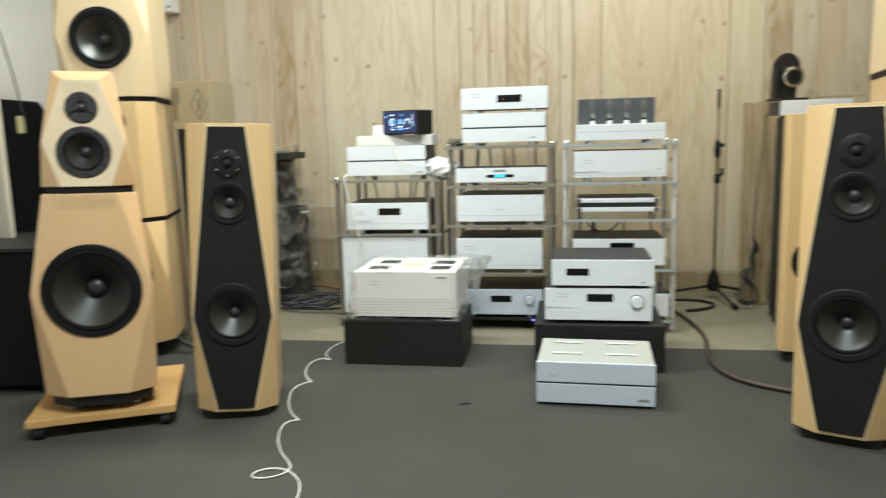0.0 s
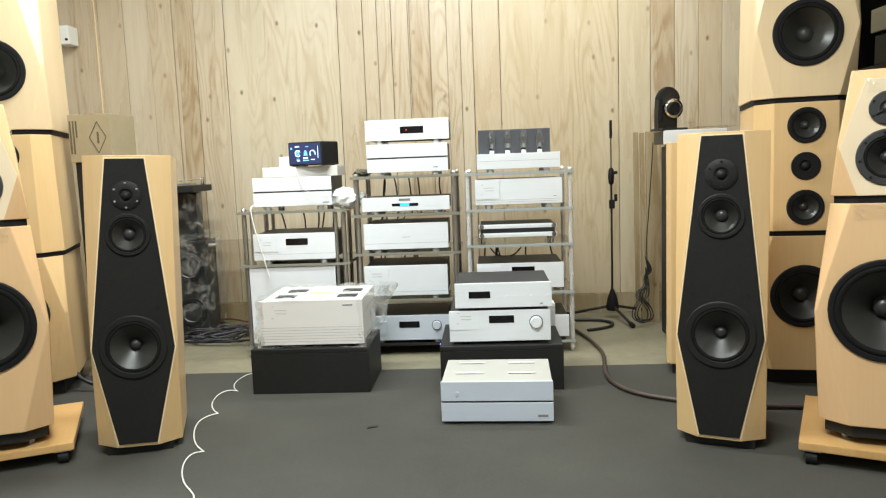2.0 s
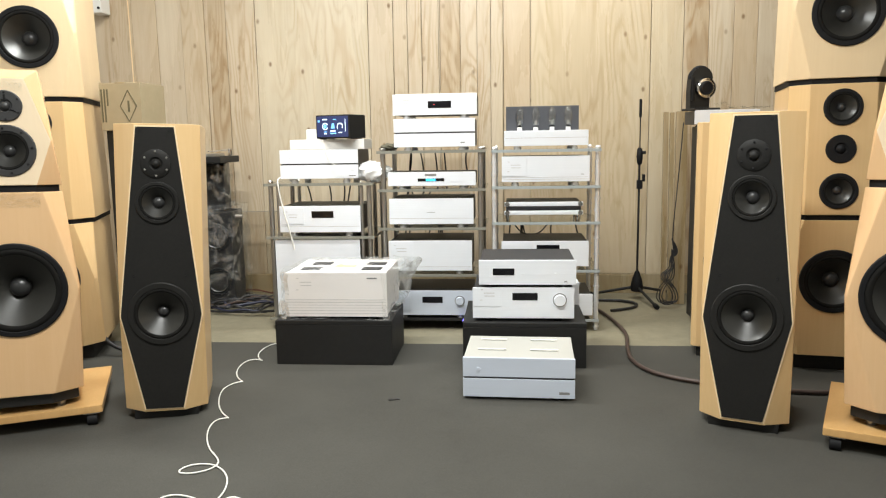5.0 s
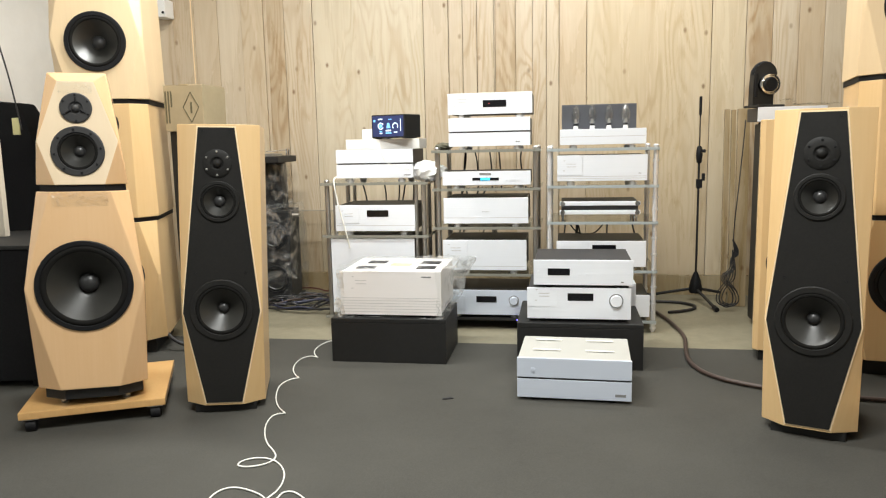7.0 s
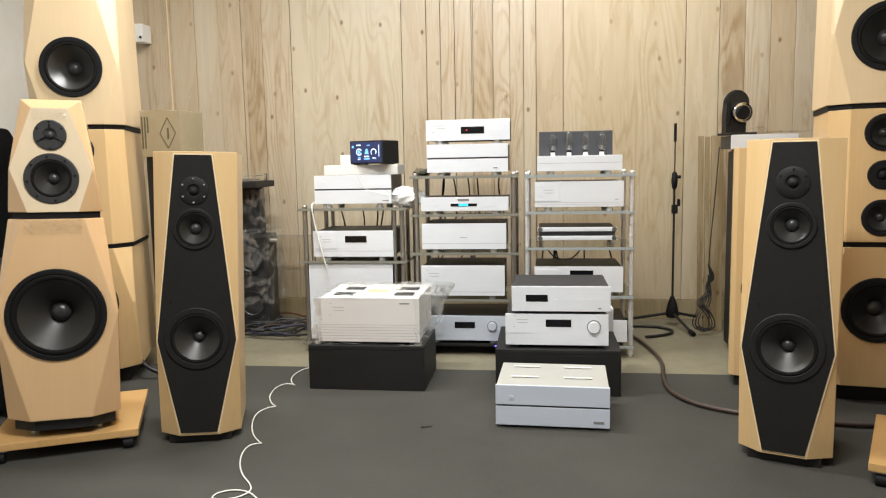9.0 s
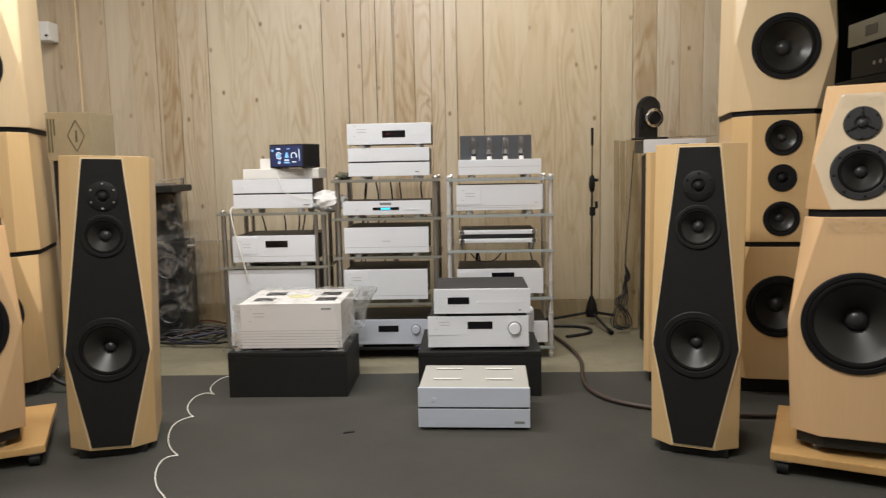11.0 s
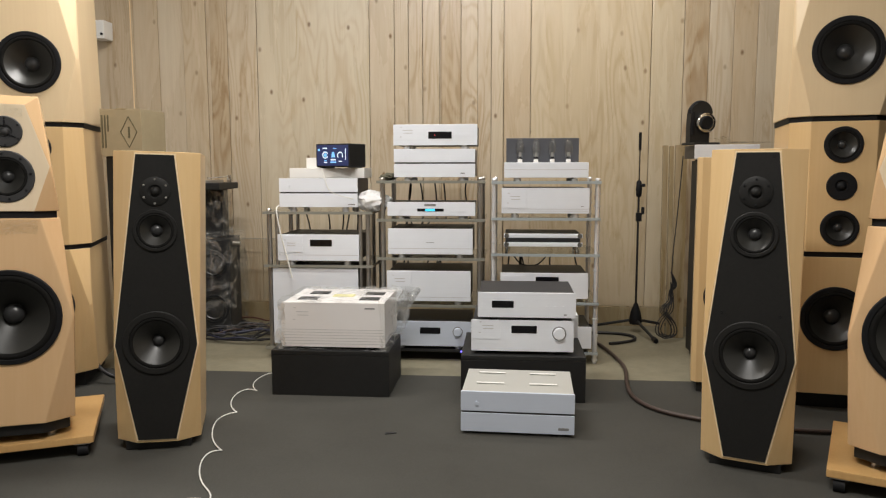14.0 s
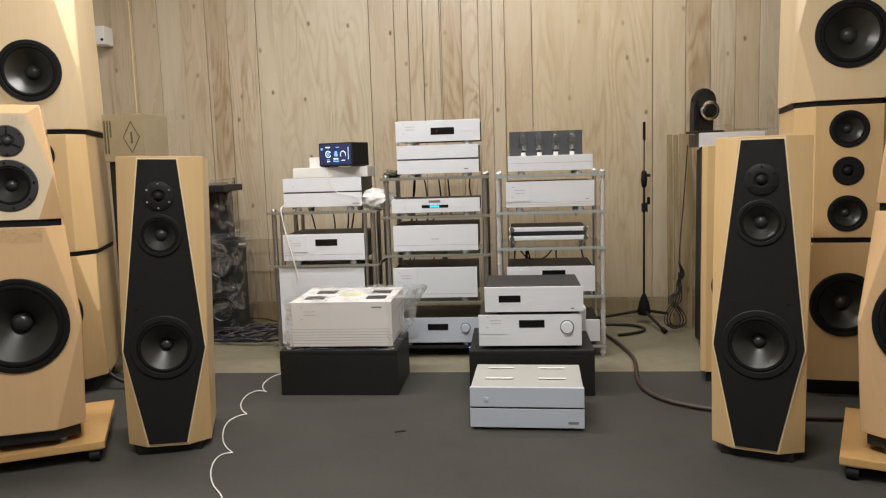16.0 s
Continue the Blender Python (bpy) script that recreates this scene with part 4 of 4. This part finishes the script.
for x in (-0.11, 0.10):
    for y in (0.12, 0.27):
        part("vent_slot", box(x - 0.055, x + 0.055, y - 0.006, y + 0.006, 0.1715, 0.1735), WHITE, front, "pale slot in the top")

# ---- clutter ----
bag = bmesh.new()
bmesh.ops.create_icosphere(bag, subdivisions=4, radius=1)
for v in bag.verts:
    n3 = noise.noise(v.co * 2.3) * 0.3 + noise.noise(v.co * 5) * 0.18
    crease = 0.16 * abs(noise.noise(v.co * 3.5))
    v.co = Vector((v.co.x * 0.098, v.co.y * 0.08, v.co.z * 0.056)) * (1 + 0.8 * n3 - crease)
    v.co.z = max(v.co.z, -0.054)
pb = link("plastic_bag", bag, speckled("bag_film", (0.70, 0.70, 0.69), (0.82, 0.82, 0.82), 20, 0.75, 0.15), None, "", True)
pb.location = (-0.728, 3.98, 0.858)
tagged(pb, "crumpled white plastic bag lying between two racks", "bag")

lump = bmesh.new()
bmesh.ops.create_icosphere(lump, subdivisions=3, radius=1)
for v in lump.verts:
    k3 = 1 + 0.35 * noise.noise(v.co * 2.1)
    v.co = Vector((v.co.x * 0.05 * k3, v.co.y * 0.09 * k3, max(0.0, 0.018 + v.co.z * 0.02 * k3)))
rag = link("cloth", lump, speckled("olive_cloth", (0.10, 0.095, 0.06), (0.15, 0.14, 0.10), 90, 0.9, 0.3), None, "", True)
rag.location = (-0.655, 4.10, 0.9695)
tagged(rag, "crumpled olive cloth lying on a glass shelf", "cloth")

# cables running down behind the racks
rc = random.Random(12)
for x0, x1, za, zb2 in ((-0.62, -0.2, 0.95, 0.80), (-0.62, -0.2, 0.76, 0.70), (-1.2, -0.8, 0.79, 0.66), (-0.62, -0.2, 0.55, 0.46), (0.0, 0.4, 0.57, 0.44)):
    for k in range(6):
        x = rc.uniform(x0, x1)
        cable("signal_cable", [(x, 4.29, za), (x + rc.uniform(-0.02, 0.02), 4.34, (za + zb2) / 2), (x + rc.uniform(-0.04, 0.04), 4.28, zb2 - 0.02)], 0.0045, CABLEB)
cable("signal_cable", [(0.02, 4.25, 0.57), (0.05, 4.22, 0.50), (0.13, 4.22, 0.475), (0.2, 4.22, 0.50), (0.24, 4.25, 0.57)], 0.004, CABLEB)

# white lead down from the top of the side rack
cable("white_lead", [(-0.99, 3.93, 1.035), (-0.96, 3.88, 0.95), (-0.93, 3.885, 0.90), (-0.80, 3.88, 0.87), (-0.79, 4.0, 0.86)], 0.002, CABLEW)
cable("white_lead", [(-1.19, 4.0, 0.83), (-1.235, 3.89, 0.85), (-1.225, 3.87, 0.78), (-1.20, 3.865, 0.66), (-1.165, 3.865, 0.53), (-1.15, 3.87, 0.45)], 0.004, CABLEW)

# springy white flex across the carpet
flex = [(-1.10, 3.64), (-1.185, 3.581), (-1.213, 3.504), (-1.214, 3.402), (-1.188, 3.326), (-1.155, 3.280), (-1.155, 3.284), (-1.204, 3.306), (-1.234, 3.247), (-1.221, 3.125), (-1.18, 3.029), (-1.136, 2.975), (-1.137, 2.98), (-1.171, 2.952), (-1.188, 2.875), (-1.15, 2.739), (-1.097, 2.629), (-1.038, 2.56), (-1.04, 2.565), (-1.078, 2.547), (-1.078, 2.478), (-1.048, 2.38), (-0.999, 2.286), (-0.952, 2.231), (-0.925, 2.189), (-0.923, 2.155), (-0.942, 2.123), (-0.983, 2.100), (-1.026, 2.104), (-1.026, 2.142), (-0.993, 2.170), (-0.939, 2.172), (-0.889, 2.133), (-0.850, 2.072), (-0.832, 2.006), (-0.83, 1.955), (-0.838, 1.923), (-0.85, 1.88), (-0.90, 1.84), (-1.00, 1.85), (-1.012, 1.90), (-1.001, 1.945), (-0.972, 1.966), (-0.928, 1.958), (-0.873, 1.932), (-0.844, 1.905), (-0.825, 1.885), (-0.812, 1.91), (-0.811, 1.952), (-0.786, 1.962), (-0.756, 1.943), (-0.70, 1.89), (-0.66, 1.80)]
cable("white_flex", [(x, y, 0.0098) for x, y in flex], 0.0027, CABLEW)
tagged(bpy.data.objects["white_flex"], "springy white flex coiling across grey carpet", "cable")
cable("brown_hose", [(0.44, 4.66, 0.012), (0.50, 4.45, 0.012), (0.565, 4.20, 0.012), (0.60, 3.95, 0.012), (0.605, 3.75, 0.018), (0.565, 3.5, 0.018), (0.555, 3.30, 0.018), (0.62, 3.13, 0.018), (0.78, 3.02, 0.018), (0.98, 2.955, 0.018), (1.15, 2.92, 0.018), (1.28, 2.915, 0.018), (1.42, 2.95, 0.018)], 0.0095, CABLEBR)
tagged(bpy.data.objects["brown_hose"], "thick brown power cable curving over the floor", "cable")
cable("black_cable", [(0.5, 4.62, 0.01), (0.66, 4.64, 0.01), (0.78, 4.55, 0.01), (0.77, 4.44, 0.01), (0.66, 4.36, 0.01), (0.60, 4.34, 0.01)], 0.009, CABLEB)
cable("black_cable", [(-2.02, 3.42, 0.13), (-1.98, 3.36, 0.10), (-1.90, 3.33, 0.05), (-1.80, 3.36, 0.02), (-1.72, 3.42, 0.016), (-1.6, 3.5, 0.016)], 0.010, CABLEB)
for k in range(16):
    pts, x, y = [], rc.uniform(-2.15, -1.75), rc.uniform(4.2, 4.62)
    for j in range(9):
        pts.append((x, y, 0.011 + rc.uniform(0, 0.045)))
        x += rc.uniform(-0.03, 0.17)
        y = min(4.75, max(4.18, y + rc.uniform(-0.13, 0.13)))
        x = min(x, -1.30)
    cable("loose_cable", pts, rc.choice((0.005, 0.006, 0.008)), rc.choice((CABLEB, CABLEB, CABLEB, CABLEBL, CABLEBR, CABLER)))
for o in list(bpy.data.objects):
    if o.name.split(".")[0] in ("signal_cable", "white_lead", "loose_cable", "black_cable"):
        word = {"signal_cable": "thin black signal cable hanging behind the rack", "white_lead": "thin white lead hanging down the rack front", "loose_cable": "loose cable lying tangled on the floor", "black_cable": "black cable curled on the bare floor"}[o.name.split(".")[0]]
        tagged(o, word, "cable", o.name.split(".")[0].replace("_", " ") + "s")

for k, (x, y, a) in enumerate(((-0.45, 2.79, 20),)):
    bm = box(-0.022, 0.022, -0.007, 0.007, 0, 0.003, 0.001)
    for v in bm.verts:
        v.co.y += 6 * v.co.x ** 2
    sc = link("scrap", bm, CABLEB)
    sc.matrix_basis = pose(x, y, 0.0065 if y < 3.6 else 0.0005, 0, 0, a)
    tagged(sc, "tiny dark scrap lying on the floor", "scrap", "floor scraps")

# microphone stand against the wall
ms = thing("microphone_stand", pose(0.812, 4.72, 0.0), "black microphone stand with tripod base beside the boarded wall", "stand")
part("pole", tube(tube(bmesh.new(), (0, 0, 0.06), (0, 0, 0.86), 0.0068, None, 14), (0, 0, 0.86), (0.0, 0, 1.20), 0.0038, None, 12), BLACKBOX, ms, "", True)
part("grip", tube(bmesh.new(), (0, 0, 1.14), (0, 0, 1.250), 0.0085, None, 14), RUBBER, ms, "black foam grip", True)
part("clutch", shift(lathe([(0.009, -0.05), (0.016, -0.04), (0.020, 0.0), (0.016, 0.045), (0.008, 0.055)], 18, "z"), 0, 0, 0.90), RUBBER, ms, "", True)
part("clutch_knob", tube(bmesh.new(), (0.015, -0.01, 0.925), (0.032, -0.02, 0.925), 0.010, None, 14), RUBBER, ms)
part("clip", box(-0.014, 0.020, -0.016, 0.016, 0.70, 0.755, 0.005), RUBBER, ms)
part("clip", box(0.018, 0.036, -0.01, 0.01, 0.745, 0.79, 0.004), RUBBER, ms)
part("hub", shift(lathe([(0.012, 0.18), (0.03, 0.13), (0.042, 0.07), (0.036, 0.05), (0, 0.05)], 20, "z"), 0, 0, 0), RUBBER, ms, "", True)
for a, r in ((170, 0.30), (-78, 0.31), (20, 0.28)):
    ex, ey = r * math.cos(radians(a)), r * math.sin(radians(a))
    ey = min(ey, 0.12)
    lg = part("leg", tube(bmesh.new(), (0.02 * math.cos(radians(a)), 0.02 * math.sin(radians(a)), 0.075), (ex, ey, 0.017), 0.009, None, 12), BLACKBOX, ms, "", True)
    part("rubber_tip", tube(bmesh.new(), (ex * 0.93, ey * 0.93, 0.021), (ex * 1.06, ey * 1.06, 0.0145), 0.0145, None, 14), RUBBER, lg)
# bunch of cable hanging beside it
for k in range(5):
    c0 = 0.945 + 0.018 * math.sin(k * 2.1)
    up = [(1.02, 4.49, 1.10), (1.0, 4.48, 0.80)] if k == 0 else []
    cable("hung_cable", up + [(0.965, 4.46, 0.42), (0.98 + 0.01 * k, 4.45, 0.34), (0.95, 4.45, 0.30), (c0 + 0.03, 4.44, 0.25), (c0 - 0.03 - 0.008 * k, 4.43, 0.20), (c0 + 0.03, 4.42, 0.13), (c0 + 0.05, 4.42, 0.05), (c0 - 0.02, 4.41, 0.02 + 0.006 * k), (c0 - 0.06, 4.42, 0.07), (c0 - 0.03, 4.43, 0.15), (c0 + 0.04, 4.44, 0.20), (0.965, 4.45, 0.36)], 0.0032, CABLEB)
    tagged(bpy.data.objects["hung_cable" + ("" if k == 0 else ".%03d" % k)], "thin black cable hanging in a loose bunch by the wall", "cable", "hung cables")

# leaning boards and dark panels by the wall
for x, y, w, h, mtl, nm, lab in ((0.955, 4.60, 0.028, 1.17, PLANKM, "plank", "raw wooden plank leaning upright near the wall"), (0.988, 4.58, 0.024, 1.165, PLANKM, "plank", "raw wooden plank leaning upright near the wall"), (1.038, 4.55, 0.066, 1.17, PLANKM, "plank", "wide raw plank leaning upright near the wall")):
    pk = thing(nm, pose(x, y, 0.0, -3.0, 0, 0), lab, "plank", "leaning planks")
    part("timber", box(-w / 2, w / 2, 0, 0.03, 0.002, h, 0.003), mtl, pk)
dk = thing("black_cabinet", pose(1.10, 3.98, 0.0), "tall narrow black cabinet behind a slim speaker", "cabinet")
part("carcass", box(-0.10, 0.34, 0, 0.22, 0.03, 1.07, 0.006), BLACKBOX, dk)
part("plinth", box(-0.08, 0.32, 0.02, 0.20, 0, 0.031), RUBBER, dk)

# silver unit with a headphone stand on the black cabinet
ha = amp("headphone_amplifier", 0.957, 1.28, 1.07, 1.152, 3.962, 0.25, "small silver amplifier with display on a black cabinet", "amplifier", feet=0.01, display=(0.14, 0.012, 0.09, 0.035))
hp = thing("headphones", pose(1.005, 4.04, 1.152, 0, 0, 12), "black and silver headphones resting on an upright stand", "headphones")
arch = [(-0.056, 0.0), (0.050, 0.0), (0.052, 0.10)] + [(0.006 + 0.058 * math.cos(a * math.pi / 10), 0.165 + 0.058 * math.sin(a * math.pi / 10)) for a in range(0, 11)] + [(-0.056, 0.10)]
part("stand_back", prism(arch, 0.012, 0.062), BLACKBOX, hp)
part("stand_base", box(-0.07, 0.07, -0.07, 0.08, 0.0, 0.012, 0.004), BLACKBOX, hp)
band = bmesh.new()
for a in range(13):
    t0, t1 = math.pi * a / 13, math.pi * (a + 1) / 13
    tube(band, (0.006 + 0.056 * math.cos(t0), 0.03, 0.165 + 0.056 * math.sin(t0)), (0.006 + 0.056 * math.cos(t1), 0.03, 0.165 + 0.056 * math.sin(t1)), 0.012, None, 12)
part("headband", band, RUBBER, hp, "padded black headband", True)
cup = part("ear_cup", shift(lathe([(0.052, -0.03), (0.056, 0.0), (0.05, 0.012), (0.044, 0.014), (0.042, 0.008), (0.0, 0.008)], 32), 0.022, 0.0, 0.115), CHROME, hp, "silver ring ear cup", True)
part("cup_grille", shift(lathe([(0.036, 0.008), (0.036, 0.017), (0.030, 0.022), (0.026, 0.019), (0.0, 0.021)], 28), 0.022, 0.0, 0.115), RUBBER, cup, "", True)
part("ear_pad", shift(lathe([(0.05, -0.055), (0.056, -0.045), (0.054, -0.032), (0.03, -0.03), (0, -0.03)], 28), 0.022, 0.0, 0.115), RUBBER, cup, "", True)
part("yoke", box(-0.050, -0.036, 0.0, 0.03, 0.05, 0.17, 0.004), RUBBER, hp)
sheet = bmesh.new()
bmesh.ops.create_grid(sheet, x_segments=20, y_segments=14, size=1)
for v in sheet.verts:
    v.co = Vector((v.co.x * 0.14, v.co.y * 0.13, 0.012 + 0.02 * abs(noise.noise(Vector((v.co.x * 3, v.co.y * 3, 2)))) + (0.025 if v.co.x < -0.8 else 0)))
sh = link("plastic_sheet", sheet, FILM, None, "", True)
sh.location = (1.24, 4.12, 1.150)
tagged(sh, "crumpled clear plastic sheet lying on a silver amplifier", "plastic sheet")

# wrapped speakers and a turntable by the wall
ws = thing("wrapped_speaker", pose(-1.80, 4.45, 0.0, 0, 0, 6), "dark speaker stand frame wrapped in clear plastic film", "speaker")
part("cabinet", box(-0.13, 0.08, 0, 0.26, 0.03, 0.60, 0.01), BLACKBOX, ws)
for z in (0.16, 0.44):
    driver(ws, "driver", -0.025, z, -0.002, 0.075, 0.015, 0.03, 0, None, 0.3, RUBBER)
part("column", box(-0.12, 0.02, 0.10, 0.24, 0.60, 0.90, 0.008), BLACKBOX, ws)
part("plinth", box(-0.15, 0.10, -0.02, 0.28, 0.0, 0.031, 0.004), RUBBER, ws)
bm = bmesh.new()
bmesh.ops.create_cube(bm, size=1)
bmesh.ops.subdivide_edges(bm, edges=bm.edges[:], cuts=16, use_grid_fill=True)
for v in bm.verts:
    p = Vector((v.co.x * 0.27 - 0.02, (v.co.y + 0.5) * 0.34 - 0.05, (v.co.z + 0.5) * 0.62 + 0.012))
    v.co = p + noise.noise_vector(p * 9) * 0.022 + noise.noise_vector(p * 27) * 0.010
    v.co.z = max(0.004, v.co.z)
part("plastic_wrap", bm, FILM_SHINY, ws, "shiny creased clear plastic", True)
bm = bmesh.new()
bmesh.ops.create_cube(bm, size=1)
bmesh.ops.subdivide_edges(bm, edges=bm.edges[:], cuts=12, use_grid_fill=True)
for v in bm.verts:
    p = Vector((v.co.x * 0.17 - 0.05, (v.co.y + 0.5) * 0.20 + 0.07, (v.co.z + 0.5) * 0.28 + 0.62))
    v.co = p + noise.noise_vector(p * 11) * 0.018 + noise.noise_vector(p * 29) * 0.009
part("plastic_wrap", bm, FILM_SHINY, ws, "shiny creased clear plastic", True)
part("knob", tube(bmesh.new(), (0.11, -0.02, 0.575), (0.155, -0.02, 0.575), 0.012, None, 14), STEEL, ws)
tt = thing("turntable", pose(-1.86, 4.53, 0.905), "black turntable with metal arm on a wrapped stand", "turntable")
part("deck", box(-0.22, 0.12, -0.15, 0.17, 0.0, 0.04, 0.006), BLACKBOX, tt)
part("platter", tube(bmesh.new(), (-0.06, 0.0, 0.041), (-0.06, 0.0, 0.055), 0.14, None, 40), STEEL, tt, "silver platter")
part("tonearm", tube(tube(bmesh.new(), (0.09, 0.1, 0.041), (0.09, 0.1, 0.085), 0.014, None, 14), (0.09, 0.1, 0.078), (0.02, -0.08, 0.07), 0.004, None, 8), CHROME, tt)

ap = thing("acrylic_panel", pose(-1.58, 4.70, 0.0, -2.5, 0, 0), "dusty clear acrylic panel leaning on the boarded wall", "panel")
part("sheet", box(-0.26, 0.27, 0.0, 0.006, 0.002, 0.575, 0.001), SMOKED, ap)
part("edge", box(-0.265, -0.2605, -0.001, 0.007, 0.002, 0.575, 0.001), EDGE_BRIGHT, ap, "bright polished edge")
part("edge", box(-0.26, 0.27, -0.001, 0.007, 0.5755, 0.579, 0.001), EDGE, ap)
part("clamp", tube(tube(bmesh.new(), (-0.255, -0.03, 0.578), (-0.17, -0.03, 0.578), 0.011, None, 14), (-0.215, -0.03, 0.56), (-0.215, -0.03, 0.598), 0.015, None, 14), STEEL, ap, "small metal clamp")

# carton on a dark pedestal behind the slim speaker
pd = thing("pedestal", pose(-1.89, 3.68, 0.0), "plain dark pedestal carrying a cardboard carton", "pedestal")
part("column", box(-0.10, 0.09, -0.11, 0.12, 0.0, 1.095, 0.005), BLACKBOX, pd)
ct = thing("carton", pose(-1.89, 3.68, 1.0955), "closed brown cardboard carton with printed diamond mark", "carton")
part("shell", box(-0.11, 0.10, -0.13, 0.125, 0.0, 0.23, 0.003), CARDBOARD, ct)
part("tape_strip", box(-0.025, 0.025, -0.131, 0.126, 0.2285, 0.2315), TAPE, ct)
dm = bmesh.new()
c0x, c0z, hw, hh = 0.035, 0.118, 0.042, 0.075
loop = [(c0x - hw, c0z), (c0x, c0z + hh), (c0x + hw, c0z), (c0x, c0z - hh)]
for (ax, az), (bx, bz) in zip(loop, loop[1:] + loop[:1]):
    tube(dm, (ax, -0.1305, az), (bx, -0.1305, bz), 0.0020, None, 6)
part("diamond_mark", dm, PRINT, ct, "printed diamond outline")
part("printed_bar", box(c0x - 0.004, c0x + 0.006, -0.1312, -0.129, c0z - 0.03, c0z + 0.025), PRINT, ct)
for k in range(3):
    part("printed_bar", box(-0.104 + 0.015 * k, -0.096 + 0.015 * k, -0.1312, -0.129, 0.04 if k < 2 else 0.12, 0.20), PRINT, ct)

# wall bracket in the corner
wb = thing("wall_bracket", pose(-2.675, 4.80, 1.93), "small white plastic bracket fixed high on the boarded wall", "bracket")
part("body", box(-0.05, 0.035, -0.02, 0.095, -0.05, 0.07, 0.01), WHITE, wb)
part("arm", box(-0.07, -0.03, -0.09, -0.0205, 0.05, 0.22, 0.008), WHITE, wb)
part("dark_screw", tube(bmesh.new(), (0.02, -0.028, -0.02), (0.02, -0.019, -0.02), 0.008, None, 12), RUBBER, wb)

# subwoofer, cloth and plank at the side wall
sb = thing("subwoofer", pose(-2.52, 2.98, 0.006, 0, 0, 8), "black subwoofer cabinet standing on the carpet", "subwoofer")
part("cabinet", box(-0.29, 0.29, -0.27, 0.29, 0.03, 0.60, 0.012), FABRIC, sb, "cloth-covered black cabinet")
part("top_panel", box(-0.295, 0.295, -0.275, 0.295, 0.6005, 0.618, 0.004), BLACKBOX, sb, "thin grey-black top panel")
for sx in (-0.24, 0.24):
    for sy in (-0.22, 0.24):
        part("foot", tube(bmesh.new(), (sx, sy, 0), (sx, sy, 0.031), 0.03, None, 16), RUBBER, sb)
cl = thing("draped_cloth", pose(-2.93, 3.62, 0.0), "black cloth draped over a tall stand by the wall", "cloth")
bm = hull([(-0.30, 0, 0.01), (0.13, 0, 0.01), (-0.30, 0.22, 0.01), (0.13, 0.22, 0.01), (0.11, 0.02, 0.98), (0.08, 0.02, 1.14), (0.0, 0.03, 1.27), (-0.30, 0.03, 1.30), (0.0, 0.2, 1.27), (0.1, 0.2, 1.1), (-0.30, 0.2, 1.3)], 0.02)
part("drape", bm, FABRIC, cl, "", True)
part("tag", box(-0.01, 0.03, 0.012, 0.026, 1.10, 1.19, 0.002), YELLOW, cl, "small yellow tag")
lp = thing("plank", pose(-2.62, 3.02, 0.625, 0, 0, 0), "pale whitewashed plank standing on a black subwoofer", "plank")
part("timber", box(-0.09, 0.085, 0.0, 0.03, 0.0, 0.86, 0.003), WHITEWASH, lp)
cable("hung_wire", [(-2.86, 3.42, 1.78), (-2.78, 3.41, 1.53), (-2.72, 3.405, 1.25), (-2.70, 3.40, 1.12)], 0.004, CABLEB)
tagged(bpy.data.objects["hung_wire"], "thin black wire hanging beside a draped cloth", "wire")

# black shelf rack with equipment along the side wall
rr2 = thing("shelf_rack", pose(1.78, 3.25, 0.0), "tall black shelf rack along the side wall", "rack")
for y in (-0.62, 0.48):
    part("upright", box(0.0, 0.45, y, y + 0.03, 0.0, 2.2, 0.003), BLACKBOX, rr2)
for z in (0.08, 0.55, 1.0, 1.36, 1.80, 2.17):
    part("shelf", box(0.0, 0.45, -0.59, 0.48, z, z + 0.03, 0.003), BLACKBOX, rr2)
part("back_panel", box(0.4505, 0.46, -0.62, 0.51, 0.0, 2.2), BLACKBOX, rr2)
# its dim face colour carries the shade of the shelf above
sa = amp("integrated_amplifier", -0.22, 0.22, 0.0, 0.115, 0, 0.34, "metal amplifier coloured dim for shelf shade, with display and knob, on a black unit", "amplifier", face=SHADED_METAL, display=(0.15, 0.03, 0.10, 0.045), knob=(0.36, 0.055, 0.018), feet=0.012, case=BLACKBOX)
sa.matrix_basis = pose(1.81, 3.385, 1.532, 0, 0, -90)
sw = amp("disc_player", -0.2, 0.2, 0.0, 0.092, 0, 0.3, "white disc player lying on a dark unit", "player", face=WHITE, feet=0.012, knob=(0.10, 0.03, 0.02))
sw.matrix_basis = pose(1.785, 2.935, 1.476, 0, 0, -90)
dku = amp("tuner", -0.21, 0.21, 0.0, 0.084, 0, 0.3, "black unit under a white player on a black shelf", "tuner", face=BLACKBOX, case=BLACKBOX, feet=0.012, buttons=[(0.1 + 0.06 * i, 0.035, 0.006) for i in range(4)])
dku.matrix_basis = pose(1.785, 2.935, 1.391, 0, 0, -90)
dkm = amp("tuner", -0.22, 0.22, 0.0, 0.140, 0, 0.34, "black tuner with small bright buttons under a metal amplifier", "tuner", face=BLACKBOX, case=BLACKBOX, feet=0.012, buttons=[(0.2 + 0.05 * i, 0.05, 0.008) for i in range(4)])
dkm.matrix_basis = pose(1.83, 3.385, 1.391, 0, 0, -90)
for o in dkm.children:
    if o.name.startswith("button"):
        o.material_slots[0].link = "OBJECT"
        o.material_slots[0].material = STEEL
